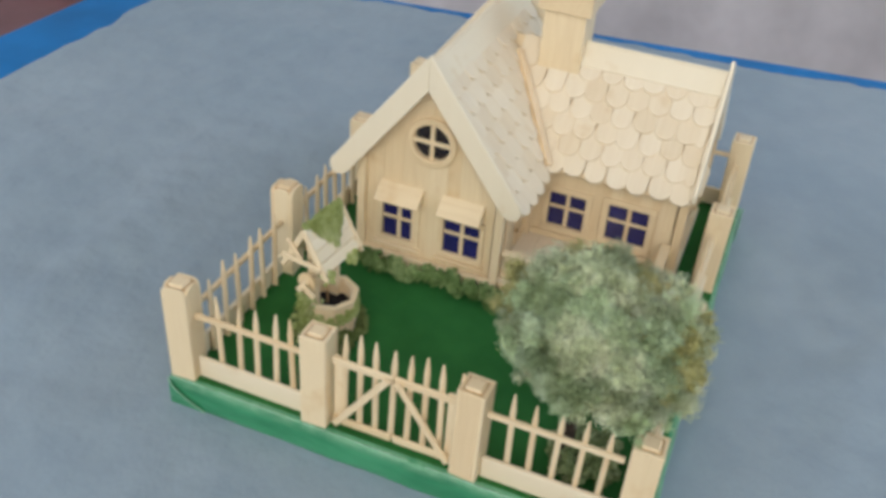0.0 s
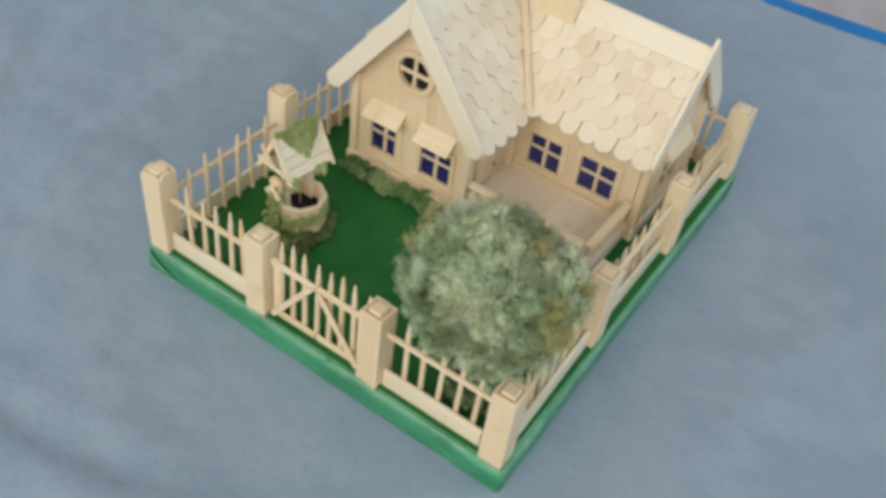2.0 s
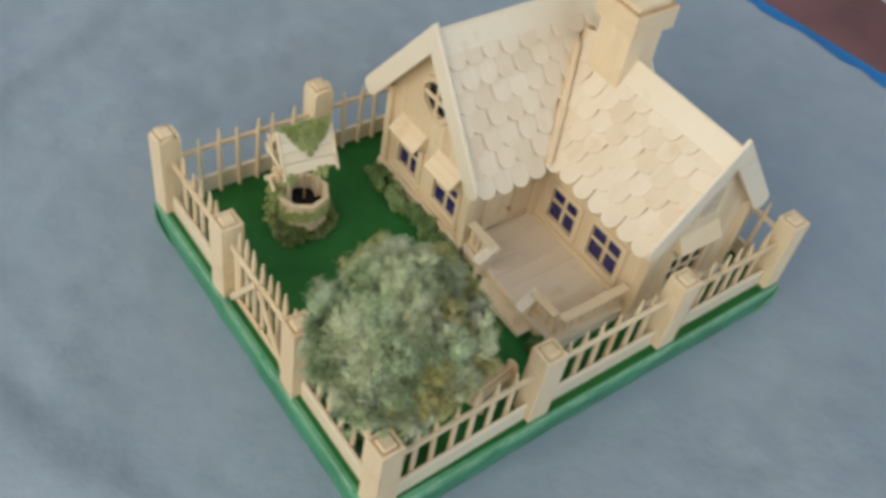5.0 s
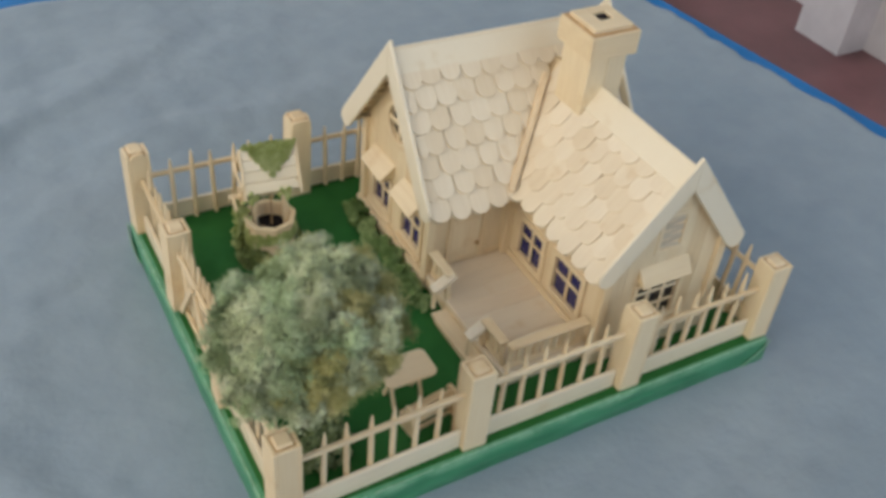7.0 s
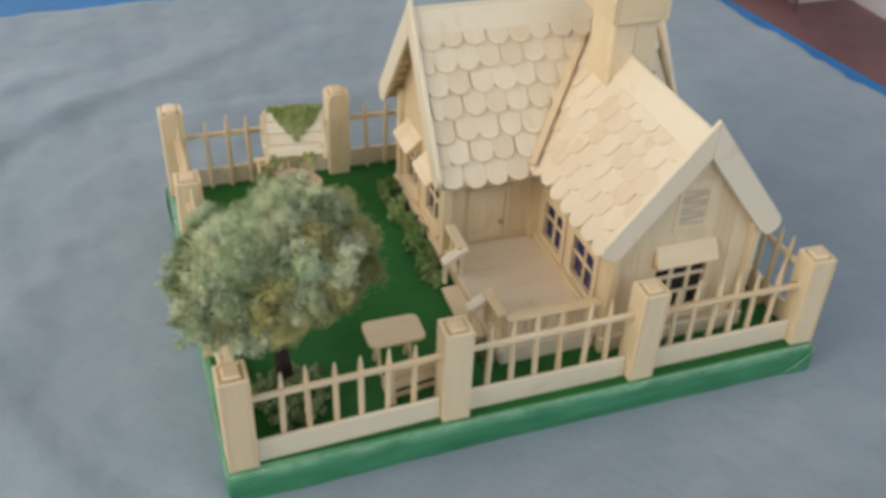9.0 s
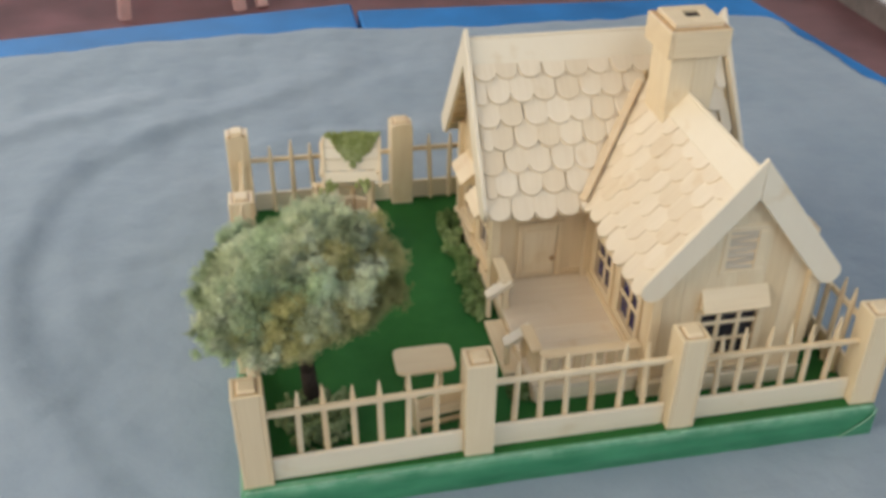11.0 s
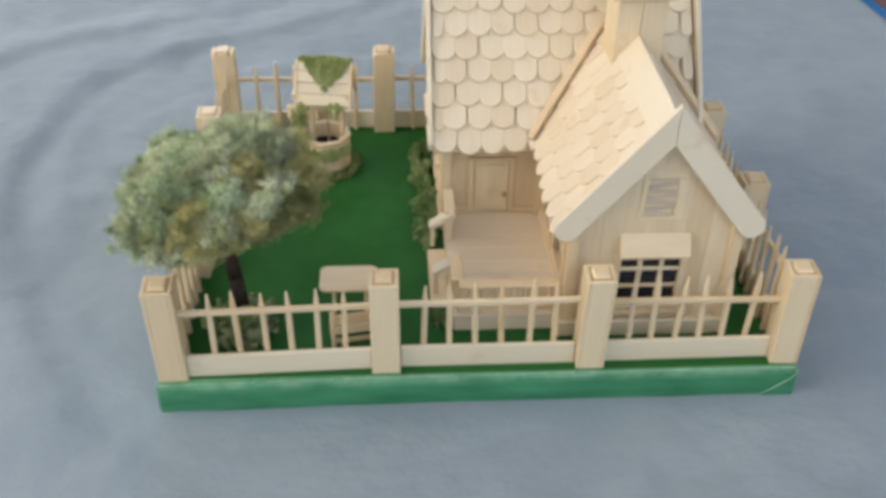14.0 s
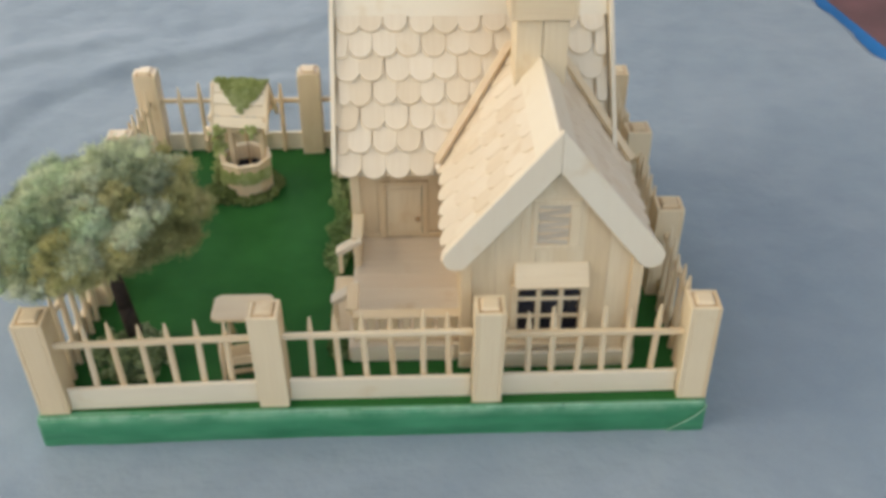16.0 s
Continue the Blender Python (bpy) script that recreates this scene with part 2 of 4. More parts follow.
def plank(bm, pts, m, thick, c=0.03):
    """A flat piece: an outline in its own plane, given depth, with softened rims, laid by the matrix m."""
    cx = sum(p[0] for p in pts) / len(pts)
    cy = sum(p[1] for p in pts) / len(pts)
    hx = max(abs(p[0] - cx) for p in pts)
    hy = max(abs(p[1] - cy) for p in pts)
    rings = []
    for z, k in ((0, 1), (c, 0), (thick - c, 0), (thick, 1)):
        fx, fy = 1 - k * c / hx, 1 - k * c / hy
        rings.append([bm.verts.new(m @ Vector((cx + (x - cx) * fx, cy + (y - cy) * fy, z))) for x, y in pts])
    for a, b in zip(rings, rings[1:]):
        for i in range(len(pts)):
            j = (i + 1) % len(pts)
            bm.faces.new((a[i], a[j], b[j], b[i]))
    bm.faces.new(rings[0][::-1])
    bm.faces.new(rings[3])
    return bm


def frame_at(origin, along, out):
    """A matrix whose x runs along, and whose z points out."""
    x = Vector(along).normalized()
    z = (Vector(out) - x * Vector(out).dot(x)).normalized()
    return Matrix.Translation(Vector(origin)) @ Matrix((x, z.cross(x), z)).transposed().to_4x4()


def stick(a, b, out, width, thick, r0=0.0, r1=0.0, bm=None, seg=5, c=0.03):
    """A craft stick from a to b on its centre line; out: the way its face looks, with the thickness laid behind it."""
    bm = bm or bmesh.new()
    a, b = Vector(a), Vector(b)
    m = frame_at(a, b - a, out)
    m = m @ Matrix.Translation((0, 0, -thick))
    return plank(bm, outline((b - a).length, width, r0, r1, seg), m, thick, c)


def rod(a, b, r0, r1=None, bm=None, n=8):
    """A round or tapered bar."""
    bm = bm or bmesh.new()
    r1 = r0 if r1 is None else r1
    a, b = Vector(a), Vector(b)
    m = frame_at(a, b - a, Vector((0.31, 0.95, 0.17)))
    length = (b - a).length
    rings = [[bm.verts.new(m @ Vector((d, r * math.cos(6.2832 * i / n), r * math.sin(6.2832 * i / n)))) for i in range(n)]
             for d, r in ((0, r0), (length, r1))]
    for i in range(n):
        bm.faces.new((rings[0][i], rings[0][(i + 1) % n], rings[1][(i + 1) % n], rings[1][i]))
    bm.faces.new(rings[0][::-1])
    bm.faces.new(rings[1])
    return bm


def clumps(name, spots, mat, parent, fuzz, seed, size=0.13, squash=1.0):
    """Flock: small rough lumps at the spots (place, radius), each with loose crumbs about it, in one mesh."""
    rng = np.random.default_rng(seed)
    bm = bmesh.new()
    bmesh.ops.create_icosphere(bm, subdivisions=1, radius=1)
    ico = np.array([v.co[:] for v in bm.verts])
    tri = np.array([[v.index for v in f.verts] for f in bm.faces])
    bm.free()
    verts, faces, count = [], [], 0
    crumb = np.array([(1, 0, 0), (-0.5, 0.8, 0), (-0.5, -0.8, 0), (0, 0, 0.9)])
    crumb_tri = np.array([(0, 1, 2), (0, 3, 1), (1, 3, 2), (2, 3, 0)])
    for place, r in spots:
        bumpy = ico * (1 + 0.32 * rng.standard_normal((len(ico), 1)).clip(-1.5, 1.5)) * r * rng.uniform(0.8, 1.2, 3) * (1, 1, squash)
        verts.append(bumpy + place)
        faces.append(tri + count)
        count += len(ico)
        for _ in range(fuzz):
            way = rng.standard_normal(3)
            way /= np.linalg.norm(way)
            turn = np.linalg.qr(rng.standard_normal((3, 3)))[0]
            verts.append(crumb @ turn * size * rng.uniform(0.5, 1.3) + place + way * r * rng.uniform(0.85, 1.25) * (1, 1, squash))
            faces.append(crumb_tri + count)
            count += 4
    origin = np.array(SPOT[parent]) if parent else np.zeros(3)
    me = bpy.data.meshes.new(name)
    me.from_pydata((np.concatenate(verts) * CM - origin).tolist(), [], np.concatenate(faces).tolist())
    me.materials.append(mat)
    ob = new(name, me)
    if parent:
        ob.parent = parent
        SPOT[ob] = SPOT[parent]
    return ob


# ---- the room ----
def slab(name, lo, hi, mat, label, kind="structure"):
    return tagged(part(name, box(lo, hi, 0), mat), label, name.split("_")[0], kind=kind)


slab("floor", (-220, -150, -82), (210, 360, -72), FLOORRED, "worn red oxide cement floor of the room")
slab("ceiling", (-220, -150, 250), (210, 360, 260), CEILING, "plain white painted ceiling of the room")
slab("wall_east", (192, -150, -72), (204, 112, 250), PLASTER, "stained white plaster wall behind the table")
slab("wall_east_2", (178.5, 187, -72), (206, 350, 250), PLASTER, "white plaster wall beyond the recess")
slab("wall_recess", (199, 126, -58), (206, 187, 250), PLASTER, "white back of the shallow wall recess")
slab("door_1", (183, 112, -72), (206, 126, 250), PLASTER, "stained white jamb at the wall recess")
slab("baseboard_1", (195.5, 126, -72), (205, 187, -60.5), PLASTER, "low white baseboard in the wall recess")
slab("baseboard_2", (176.8, 187, -72), (178.5, 350, -66), BROWN, "low grey-brown baseboard along the white wall")


def wall_with_window(name, axis, at, lo, hi, w0, w1, label):
    """A plaster wall with a window opening from w0 to w1, 55 to 208 cm over the table."""
    bm = bmesh.new()
    for a0, a1, z0, z1 in ((lo, w0, -72, 250), (w1, hi, -72, 250), (w0, w1, -72, 55), (w0, w1, 208, 250)):
        p, q = [at, a0, z0], [at + 10, a1, z1]
        if axis == 1:
            p, q = [a0, at, z0], [a1, at + 10, z1]
        box(p, q, 0, bm)
    return tagged(part(name, bm, PLASTER), label, "wall", kind="structure")


wall_with_window("wall_west", 0, -210, -150, 360, -138, 95, "white plaster wall with a large window opening")
wall_with_window("wall_south", 1, -142, -200, 192, -24, 148, "white plaster wall with a window opening behind the camera")
wall_with_window("wall_north", 1, 350, -200, 206, -130, 0, "white plaster wall with a window opening")

# ---- table, cloth and chair ----
table = thing("table", (-15, -10, -72), "large blue gloss-painted table made of two boards", "table")
for pts in ([(-85, -80), (10.4, -80), (10.4, 57.2), (-85, 44)], [(10.75, -80), (63.2, -80), (45.7, 53.4), (10.75, 55.4)]):
    bm = plank(bmesh.new(), pts, Matrix.Translation((0, 0, -3.45)), 2.85, 0.2)
    part("tabletop", bm, BLUE, table, "blue painted board")
part("apron", box((-80, -75, -11), (43, 41, -3.55), 0.2), BLUE, table)
for lx in (-78, 37):
    for ly in (-73, 35):
        part("leg", box((lx, ly, -72), (lx + 5, ly + 5, -11), 0.3), BLUE, table)


def ridge_line(pts, steps=6):
    """A smooth curve through the points, as an array."""
    out = []
    for i in range(len(pts) - 1):
        p = [Vector(pts[min(max(i + k, 0), len(pts) - 1)]) for k in (-1, 0, 1, 2)]
        for k in range(steps):
            t = k / steps
            out.append(0.5 * (2 * p[1] + (p[2] - p[0]) * t + (2 * p[0] - 5 * p[1] + 4 * p[2] - p[3]) * t * t + (3 * p[1] - p[0] - 3 * p[2] + p[3]) * t ** 3))
    return np.array(out + [Vector(pts[-1])])


# the long curved fold round the model, a second one outside it, and short wrinkles: line, height, steep side, soft side
FOLDS = [(ridge_line(p), h, a, b) for p, h, a, b in (
    (((10, 43), (6.5, 40.5), (3.5, 38.4), (0, 35.9), (-3.4, 34.3), (-7, 32.1), (-9.6, 29), (-11.2, 23), (-11.6, 16), (-9.9, 10.1), (-7, 4.6), (-3.3, -1), (0, -5), (4, -9)), 0.6, 1.0, 2.8),
    (((2, 43), (-4.3, 39.5), (-8, 37.6), (-11.5, 36), (-15, 33.8), (-18.5, 28), (-19.5, 18), (-17, 8), (-12, -2), (-6, -10)), 0.55, 1.1, 2.4),
    (((-7, 28), (-8.5, 22), (-8, 15), (-6.5, 10)), 0.16, 0.7, 1.2),
    (((-24, 36), (-25, 24), (-23, 10), (-18, -4)), 0.7, 1.6, 3.0),
    (((-2, 29), (4, 31), (12, 30.5), (20, 33)), 0.35, 0.9, 1.8),
    (((31, 26), (34, 18), (38, 10), (40, 0)), 0.3, 1.0, 2.2),
    (((2, -8), (10, -6.5), (19, -8), (28, -6)), 0.22, 1.0, 2.0))]


def cloth_height(x, y):
    """Soft folds and ripples of the spread cloth, flat under the model."""
    z = 0.0
    wx, wy = x + 0.9 * noise.noise((x * 0.12, y * 0.12, 3.0)), y + 0.9 * noise.noise((x * 0.12, y * 0.12, 7.0))
    for line, high, steep, soft in FOLDS:
        d = line - (wx, wy)
        d2 = d[:, 0] ** 2 + d[:, 1] ** 2
        k = int(d2.argmin())
        dist = math.sqrt(d2[k])
        if dist > 9:
            continue
        n = len(line) - 1
        t = line[min(k + 1, n)] - line[max(k - 1, 0)]
        inner = d[k, 0] * t[1] - d[k, 1] * t[0] > 0
        ends = min(1.0, 7 * k / n, 5 * (n - k) / n)
        wave = 0.75 + 0.6 * noise.noise((k * 0.09, high * 31, 2.0))
        z += high * wave * ends * math.exp(-((dist / (steep if inner else soft)) ** 2))
    z += 0.30 * noise.noise((x * 0.06, y * 0.075, 1.7)) + 0.20 * noise.noise((x * 0.17, y * 0.14, 4.1)) + 0.11 * noise.noise((x * 0.45, y * 0.36, 8.0)) + 0.05 * noise.noise((x * 0.9, y * 0.8, 3.0))
    out = max(-x, x - 26, -y, y - 20.75, 0.0)
    return -0.27 + max(-0.18, z) * min(1.0, out / 4.0) if out > 0 else -0.28


def tablecloth():
    nx, ny = 300, 290
    bm = bmesh.new()
    rows = []
    for j in range(ny + 1):
        v = j / ny
        row = []
        for i in range(nx + 1):
            u = i / nx
            y = -74 + v * 122.9
            right = 49.9 - 0.1 * max(-30.0, y) + 0.35 * noise.noise((0.3, y * 0.11, 2)) + 0.4 * noise.noise((0.1, y * 0.33, 5)) + 0.25 * noise.noise((0.7, y * 0.9, 1))
            x = -79 + u * (79 + right)
            y += v ** 12 * (0.5 * noise.noise((x * 0.10, 0.2, 3)) + 0.35 * noise.noise((x * 0.4, 0.9, 6)) + (0.085 * max(-40.0, x - 9) + 1.4 if x < 9 else 1.4 - 0.12 * min(x - 9, 17)))
            if u > 0.9 and v > 0.9:
                y -= 1.6 * ((u - 0.9) * 10) ** 3 * ((v - 0.9) * 10) ** 2
            row.append(bm.verts.new((x, y, cloth_height(x, y))))
        rows.append(row)
    for a, b in zip(rows, rows[1:]):
        for i in range(nx):
            bm.faces.new((a[i], a[i + 1], b[i + 1], b[i]))
    ob = part("tablecloth", bm, CLOTH, None, "", True)
    thick = ob.modifiers.new("thickness", "SOLIDIFY")
    thick.thickness, thick.offset = 0.0012, -1.0
    return tagged(ob, "wrinkled grey-blue cotton cloth spread over the blue table", "tablecloth")


tablecloth()


def pink_chair():
    ch = thing("chair", (-18, 268, -72), "pale pink painted wooden chair on the red floor", "chair")
    for a, b in (((-35, 255, -72), (-31, 259, -28)), ((-2.5, 257.5, -72), (-5, 261, -28)), ((-33, 289, -72), (-31, 285, -28)), ((4, 259, -72), (-4, 285, -28))):
        part("leg", rod(a, b, 2.1, 1.8, None, 4), PINK, ch)
    part("seat", box((-36, 255, -28), (-1, 291, -25), 0.6), PINK, ch)
    for x in (-34, -4):
        part("back_post", box((x - 1.6, 288, -25), (x + 1.6, 291, 18), 0.4), PINK, ch)
    part("back_rail", box((-34, 288.5, 6), (-4, 290.5, 16), 0.4), PINK, ch)


pink_chair()

# ---- the model's base ----
base = thing("display_stand", (13, 10.4, 0), "flat board wrapped in glossy green paper with a felt lawn", "display stand")


def base_body():
    bm = box((-0.11, -0.08, -0.28), (26, 20.78, 1.3), 0)
    bmesh.ops.bevel(bm, geom=bm.edges[:], offset=0.2, segments=3, profile=0.5, affect="EDGES")
    bmesh.ops.subdivide_edges(bm, edges=[e for e in bm.edges if e.calc_length() > 15], cuts=30, use_grid_fill=True)
    for v in bm.verts:
        n = 0.06 * noise.noise((v.co.x * 0.5, v.co.y * 0.5, v.co.z * 0.4))
        if v.co.y < 0.5:
            v.co.y -= 0.17 * max(0.0, 1 - v.co.x / 10)
        if v.co.y < 0.3 or v.co.y > 20.4:
            v.co.y += n
        if v.co.x < 0.3 or v.co.x > 25.6:
            v.co.x += n
    return part("board", bm, PAPER, base, "glossy creased green paper", True)


base_body()
part("lawn", box((0.2, 0.16, 1.29), (25.76, 20.54, 1.312), 0), LAWN, base, "dark green felt lawn")


def corner_fold(corner, along, out, size, lift):
    """The wrapped paper's triangular flap at a corner, its free edge curved, lifted and given a painted highlight."""
    c, along, out = Vector(corner), Vector(along), Vector(out)
    up, n = Vector((0, 0, 1)), 7
    free = []
    for i in range(n + 1):
        t = i / n
        free.append(c + up * (1.25 - 1.42 * t) + along * size * (t + 0.22 * math.sin(math.pi * t) * (t - 1)) + out * (0.05 + lift * math.sin(math.pi * t)))
    back = [c + up * (1.25 - 1.42 * i / n) + out * 0.04 for i in range(n + 1)]
    bm = bmesh.new()
    for inset in (0.0, 0.035):
        f = [bm.verts.new(p - out * inset) for p in free]
        g = [bm.verts.new(p - out * inset) for p in back]
        for i in range(n):
            if i:
                bm.faces.new((f[i], f[i + 1], g[i + 1], g[i]))
            else:
                bm.faces.new((f[1], g[1], g[0]))
    flap = part("corner_fold", bm, PAPER, base, "folded paper corner", True)
    rim = bmesh.new()
    for p, q in zip(free, free[1:]):
        rod(p, q, 0.032, 0.032, rim, 5)
    part("rubbed_edge", rim, PAPER_EDGE, flap, "pale painted highlight along the fold")



def rubbed_edge(a, b, seed):
    """A pale highlight, put in as thin rods along the board's upper edge, uneven along its length."""
    rr = random.Random(seed)
    a, b = Vector(a), Vector(b)
    bm = bmesh.new()
    n = 26
    for i in range(n):
        if rr.random() < 0.08:
            continue
        r = rr.uniform(0.035, 0.06)
        rod(a + (b - a) * (i / n), a + (b - a) * ((i + 1) / n), r, r, bm, 5)
    part("rubbed_edge", bm, PAPER_EDGE, base, "pale painted highlight on the paper edge", True)


rubbed_edge((0.05, -0.14, 1.27), (10.0, 0.03, 1.27), 1)
rubbed_edge((10.0, 0.03, 1.27), (25.85, 0.03, 1.27), 3)
rubbed_edge((-0.02, -0.05, 1.27), (-0.02, 20.6, 1.27), 2)
corner_fold((-0.11, 20.72, 0), (0, -1, 0), (-1, 0, 0), 1.75, 0.09)
corner_fold((25.96, -0.08, 0), (-1, 0, 0), (0, -1, 0), 1.45, 0.03)

# ---- fence ----
FX = (0.60, 9.07, 17.33, 25.40)
GY = (0.76, 7.2, 13.78, 20.08)
Z0 = 1.31


def fence_post(top=5.86, rounded=0.0):
    po = thing("wooden_post", (0, 0, Z0), "square pale wooden fence post of four glued craft sticks", "post", "posts of the garden fence")
    h, t = 0.575, 0.16
    for ang in range(4):
        turn = Matrix.Rotation(ang * math.pi / 2, 4, "Z")
        w = h if ang % 2 else h - t
        bm = stick((0, -h, Z0), (0, -h, top), (0, -1, 0), 2 * w, t, 0, rounded) if rounded else box((-w, -h, Z0), (w, -h + t, top), 0.03)
        bmesh.ops.transform(bm, matrix=turn, verts=bm.verts)
        part("side", bm, WOOD_POST, po)
    part("glue_line", box((-h + t, -h + t, 4.4), (h - t, h - t, top - 0.02), 0), GLUE, po, "brown glue round the plug")
    part("plug", box((-0.345, -0.345, 5.2), (0.345, 0.345, top + 0.09), 0.07), WOOD_X, po, "pale square plug")
    return po


low_post, tall_post = fence_post(), fence_post(6.12, 0.3)
spots = [(x, GY[0]) for x in FX[1:]] + [(FX[0], y) for y in GY[1:3]] + [(FX[3], y) for y in GY[1:]] + [(FX[2], GY[3])]
jit = random.Random(4)
for x, y in spots:
    copy_thing(low_post, pose(x * CM, y * CM, Z0 * CM, jit.uniform(-0.8, 0.8), jit.uniform(-0.8, 0.8), jit.uniform(-3, 3) + 90 * jit.randrange(4)))
copy_thing(tall_post, pose(FX[1] * CM, GY[3] * CM, Z0 * CM, 0.4, -0.5, 91))
low_post.matrix_world = pose(0.61 * CM, 0.59 * CM, Z0 * CM, 0.5, -0.6, 1)
tall_post.matrix_world = pose(FX[0] * CM, GY[3] * CM, Z0 * CM, -0.5, -0.4, 2)


def picket(x, y, z0, z1, r=0.135, lean=(0, 0)):
    """A round toothpick-like picket with a pointed tip."""
    bm = rod((x, y, z0), (x + lean[0] * 0.8, y + lean[1] * 0.8, z1 - 0.75), r, r * 0.95)
    return rod((x + lean[0] * 0.8, y + lean[1] * 0.8, z1 - 0.75), (x + lean[0], y + lean[1], z1), r * 0.95, r * 0.35, bm)


def fence_panel(a, b, inward, count, seed, first=1.62, last=1.62):
    """A panel from post centre a to post centre b: low board, rail, and pickets on the inner side."""
    a, b, inw = Vector((*a, 0)), Vector((*b, 0)), Vector((*inward, 0))
    d = (b - a).normalized()
    p, q = a + d * 0.6, b - d * 0.6
    mid = (p + q) / 2
    fe = thing("picket_fence", (mid.x, mid.y, Z0), "low pale craft-stick fence panel with pointed pickets", "fence", "panels of the garden fence")
    mat = WOOD_X if abs(d.x) > 0.5 else WOOD_Y
    rng = random.Random(seed)
    low = BOARD_X if abs(d.x) > 0.5 else BOARD_Y
    face = -inw * 0.16
    part("low_board", stick(p + face + Vector((0, 0, 1.85)), q + face + Vector((0, 0, 1.85 + rng.uniform(-0.05, 0.05))), -inw, 1.06, 0.2), low, fe)
    rz = 4.45 + 0.15 * abs(inw.x) + rng.uniform(-0.1, 0.1)
    part("rail", stick(p - d * 0.05 + face * 0.4 + Vector((0, 0, rz)), q + d * 0.05 + face * 0.4 + Vector((0, 0, rz + rng.uniform(-0.08, 0.08))), -inw, 0.24, 0.2), mat, fe)
    for i in range(count):
        s = a + d * (first + ((b - a).length - first - last) * i / (count - 1) + rng.uniform(-0.05, 0.05)) + inw * 0.20
        part("picket", picket(s.x, s.y, 1.36, 5.35 + 0.3 * abs(inw.x) + rng.uniform(-0.18, 0.18), 0.13, (d.x * rng.uniform(-0.14, 0.14), d.y * rng.uniform(-0.14, 0.14))), WOOD_Z, fe)


fence_panel((FX[0], 0.40), (FX[1], 0.63), (0, 1), 6, 20)
fence_panel((FX[1], 0.70), (FX[2], GY[0]), (0, 1), 6, 21, 1.5, 1.4)
fence_panel((FX[2], GY[0]), (FX[3], GY[0]), (0, 1), 6, 22)
for i in range(3):
    fence_panel((FX[i], GY[3]), (FX[i + 1], GY[3]), (0, -1), 6, 30 + i)
    fence_panel((FX[3], GY[i]), (FX[3], GY[i + 1]), (-1, 0), 5, 40 + i)
for i in (0, 2):
    fence_panel((FX[0], GY[i]), (FX[0], GY[i + 1]), (1, 0), 5, 50 + i, 1.3, 1.55)


def garden_gate():
    y0, y1, x = 7.8, 13.12, 0.55
    gate = thing("garden_gate", (x, 10.55, Z0), "closed double garden gate of pale craft sticks with braces", "gate")
    mid = (y0 + y1) / 2
    for s, (a, b) in ((1, (y0, mid - 0.05)), (-1, (mid + 0.05, y1))):
        leaf = part("gate_leaf", stick((x - 0.12, a, 4.78), (x - 0.12, b, 4.82), (-1, 0, 0), 0.34, 0.16), WOOD_Y, gate)
        part("bottom_rail", stick((x - 0.12, a, 1.62), (x - 0.12, b, 1.62), (-1, 0, 0), 0.34, 0.16), WOOD_Y, leaf)
        out = a if s == 1 else b
        inn = b if s == 1 else a
        part("stile", stick((x + 0.03, out + 0.22 * s, 1.42), (x + 0.03, out + 0.22 * s, 4.95), (-1, 0, 0), 0.42, 0.16), WOOD_Z, leaf)
        part("brace", stick((x - 0.29, out + 0.15 * s, 1.5), (x - 0.29, inn - 0.15 * s, 4.82), (-1, 0, 0), 0.30, 0.14), WOOD_Z, leaf)
        for k in range(4):
            y = 7.79 + 0.7 * (k + (0 if s == 1 else 4))
            part("picket", picket(x + 0.15, y, 1.45, 6.2 + 0.1 * ((k * 7) % 3 - 1), 0.135, (0, 0.06 * ((k * 5) % 3 - 1))), WOOD_Z, leaf)


garden_gate()

# ---- the house ----
house = thing("model_house", (17.5, 10, Z0), "cream craft-stick cottage with rounded shingles and chimney", "model house")
AY, AZ, AT = 13.95, 12.5, 1.33  # long wing: ridge line y, roof board apex, slope
BX, BZ, BT = 19.85, 11.4, 1.25  # front wing: ridge line x, roof board apex, slope
ZW = 1.3


def a_roof(y):
    return AZ - AT * abs(y - AY)


def b_roof(x):
    return BZ - BT * abs(x - BX)


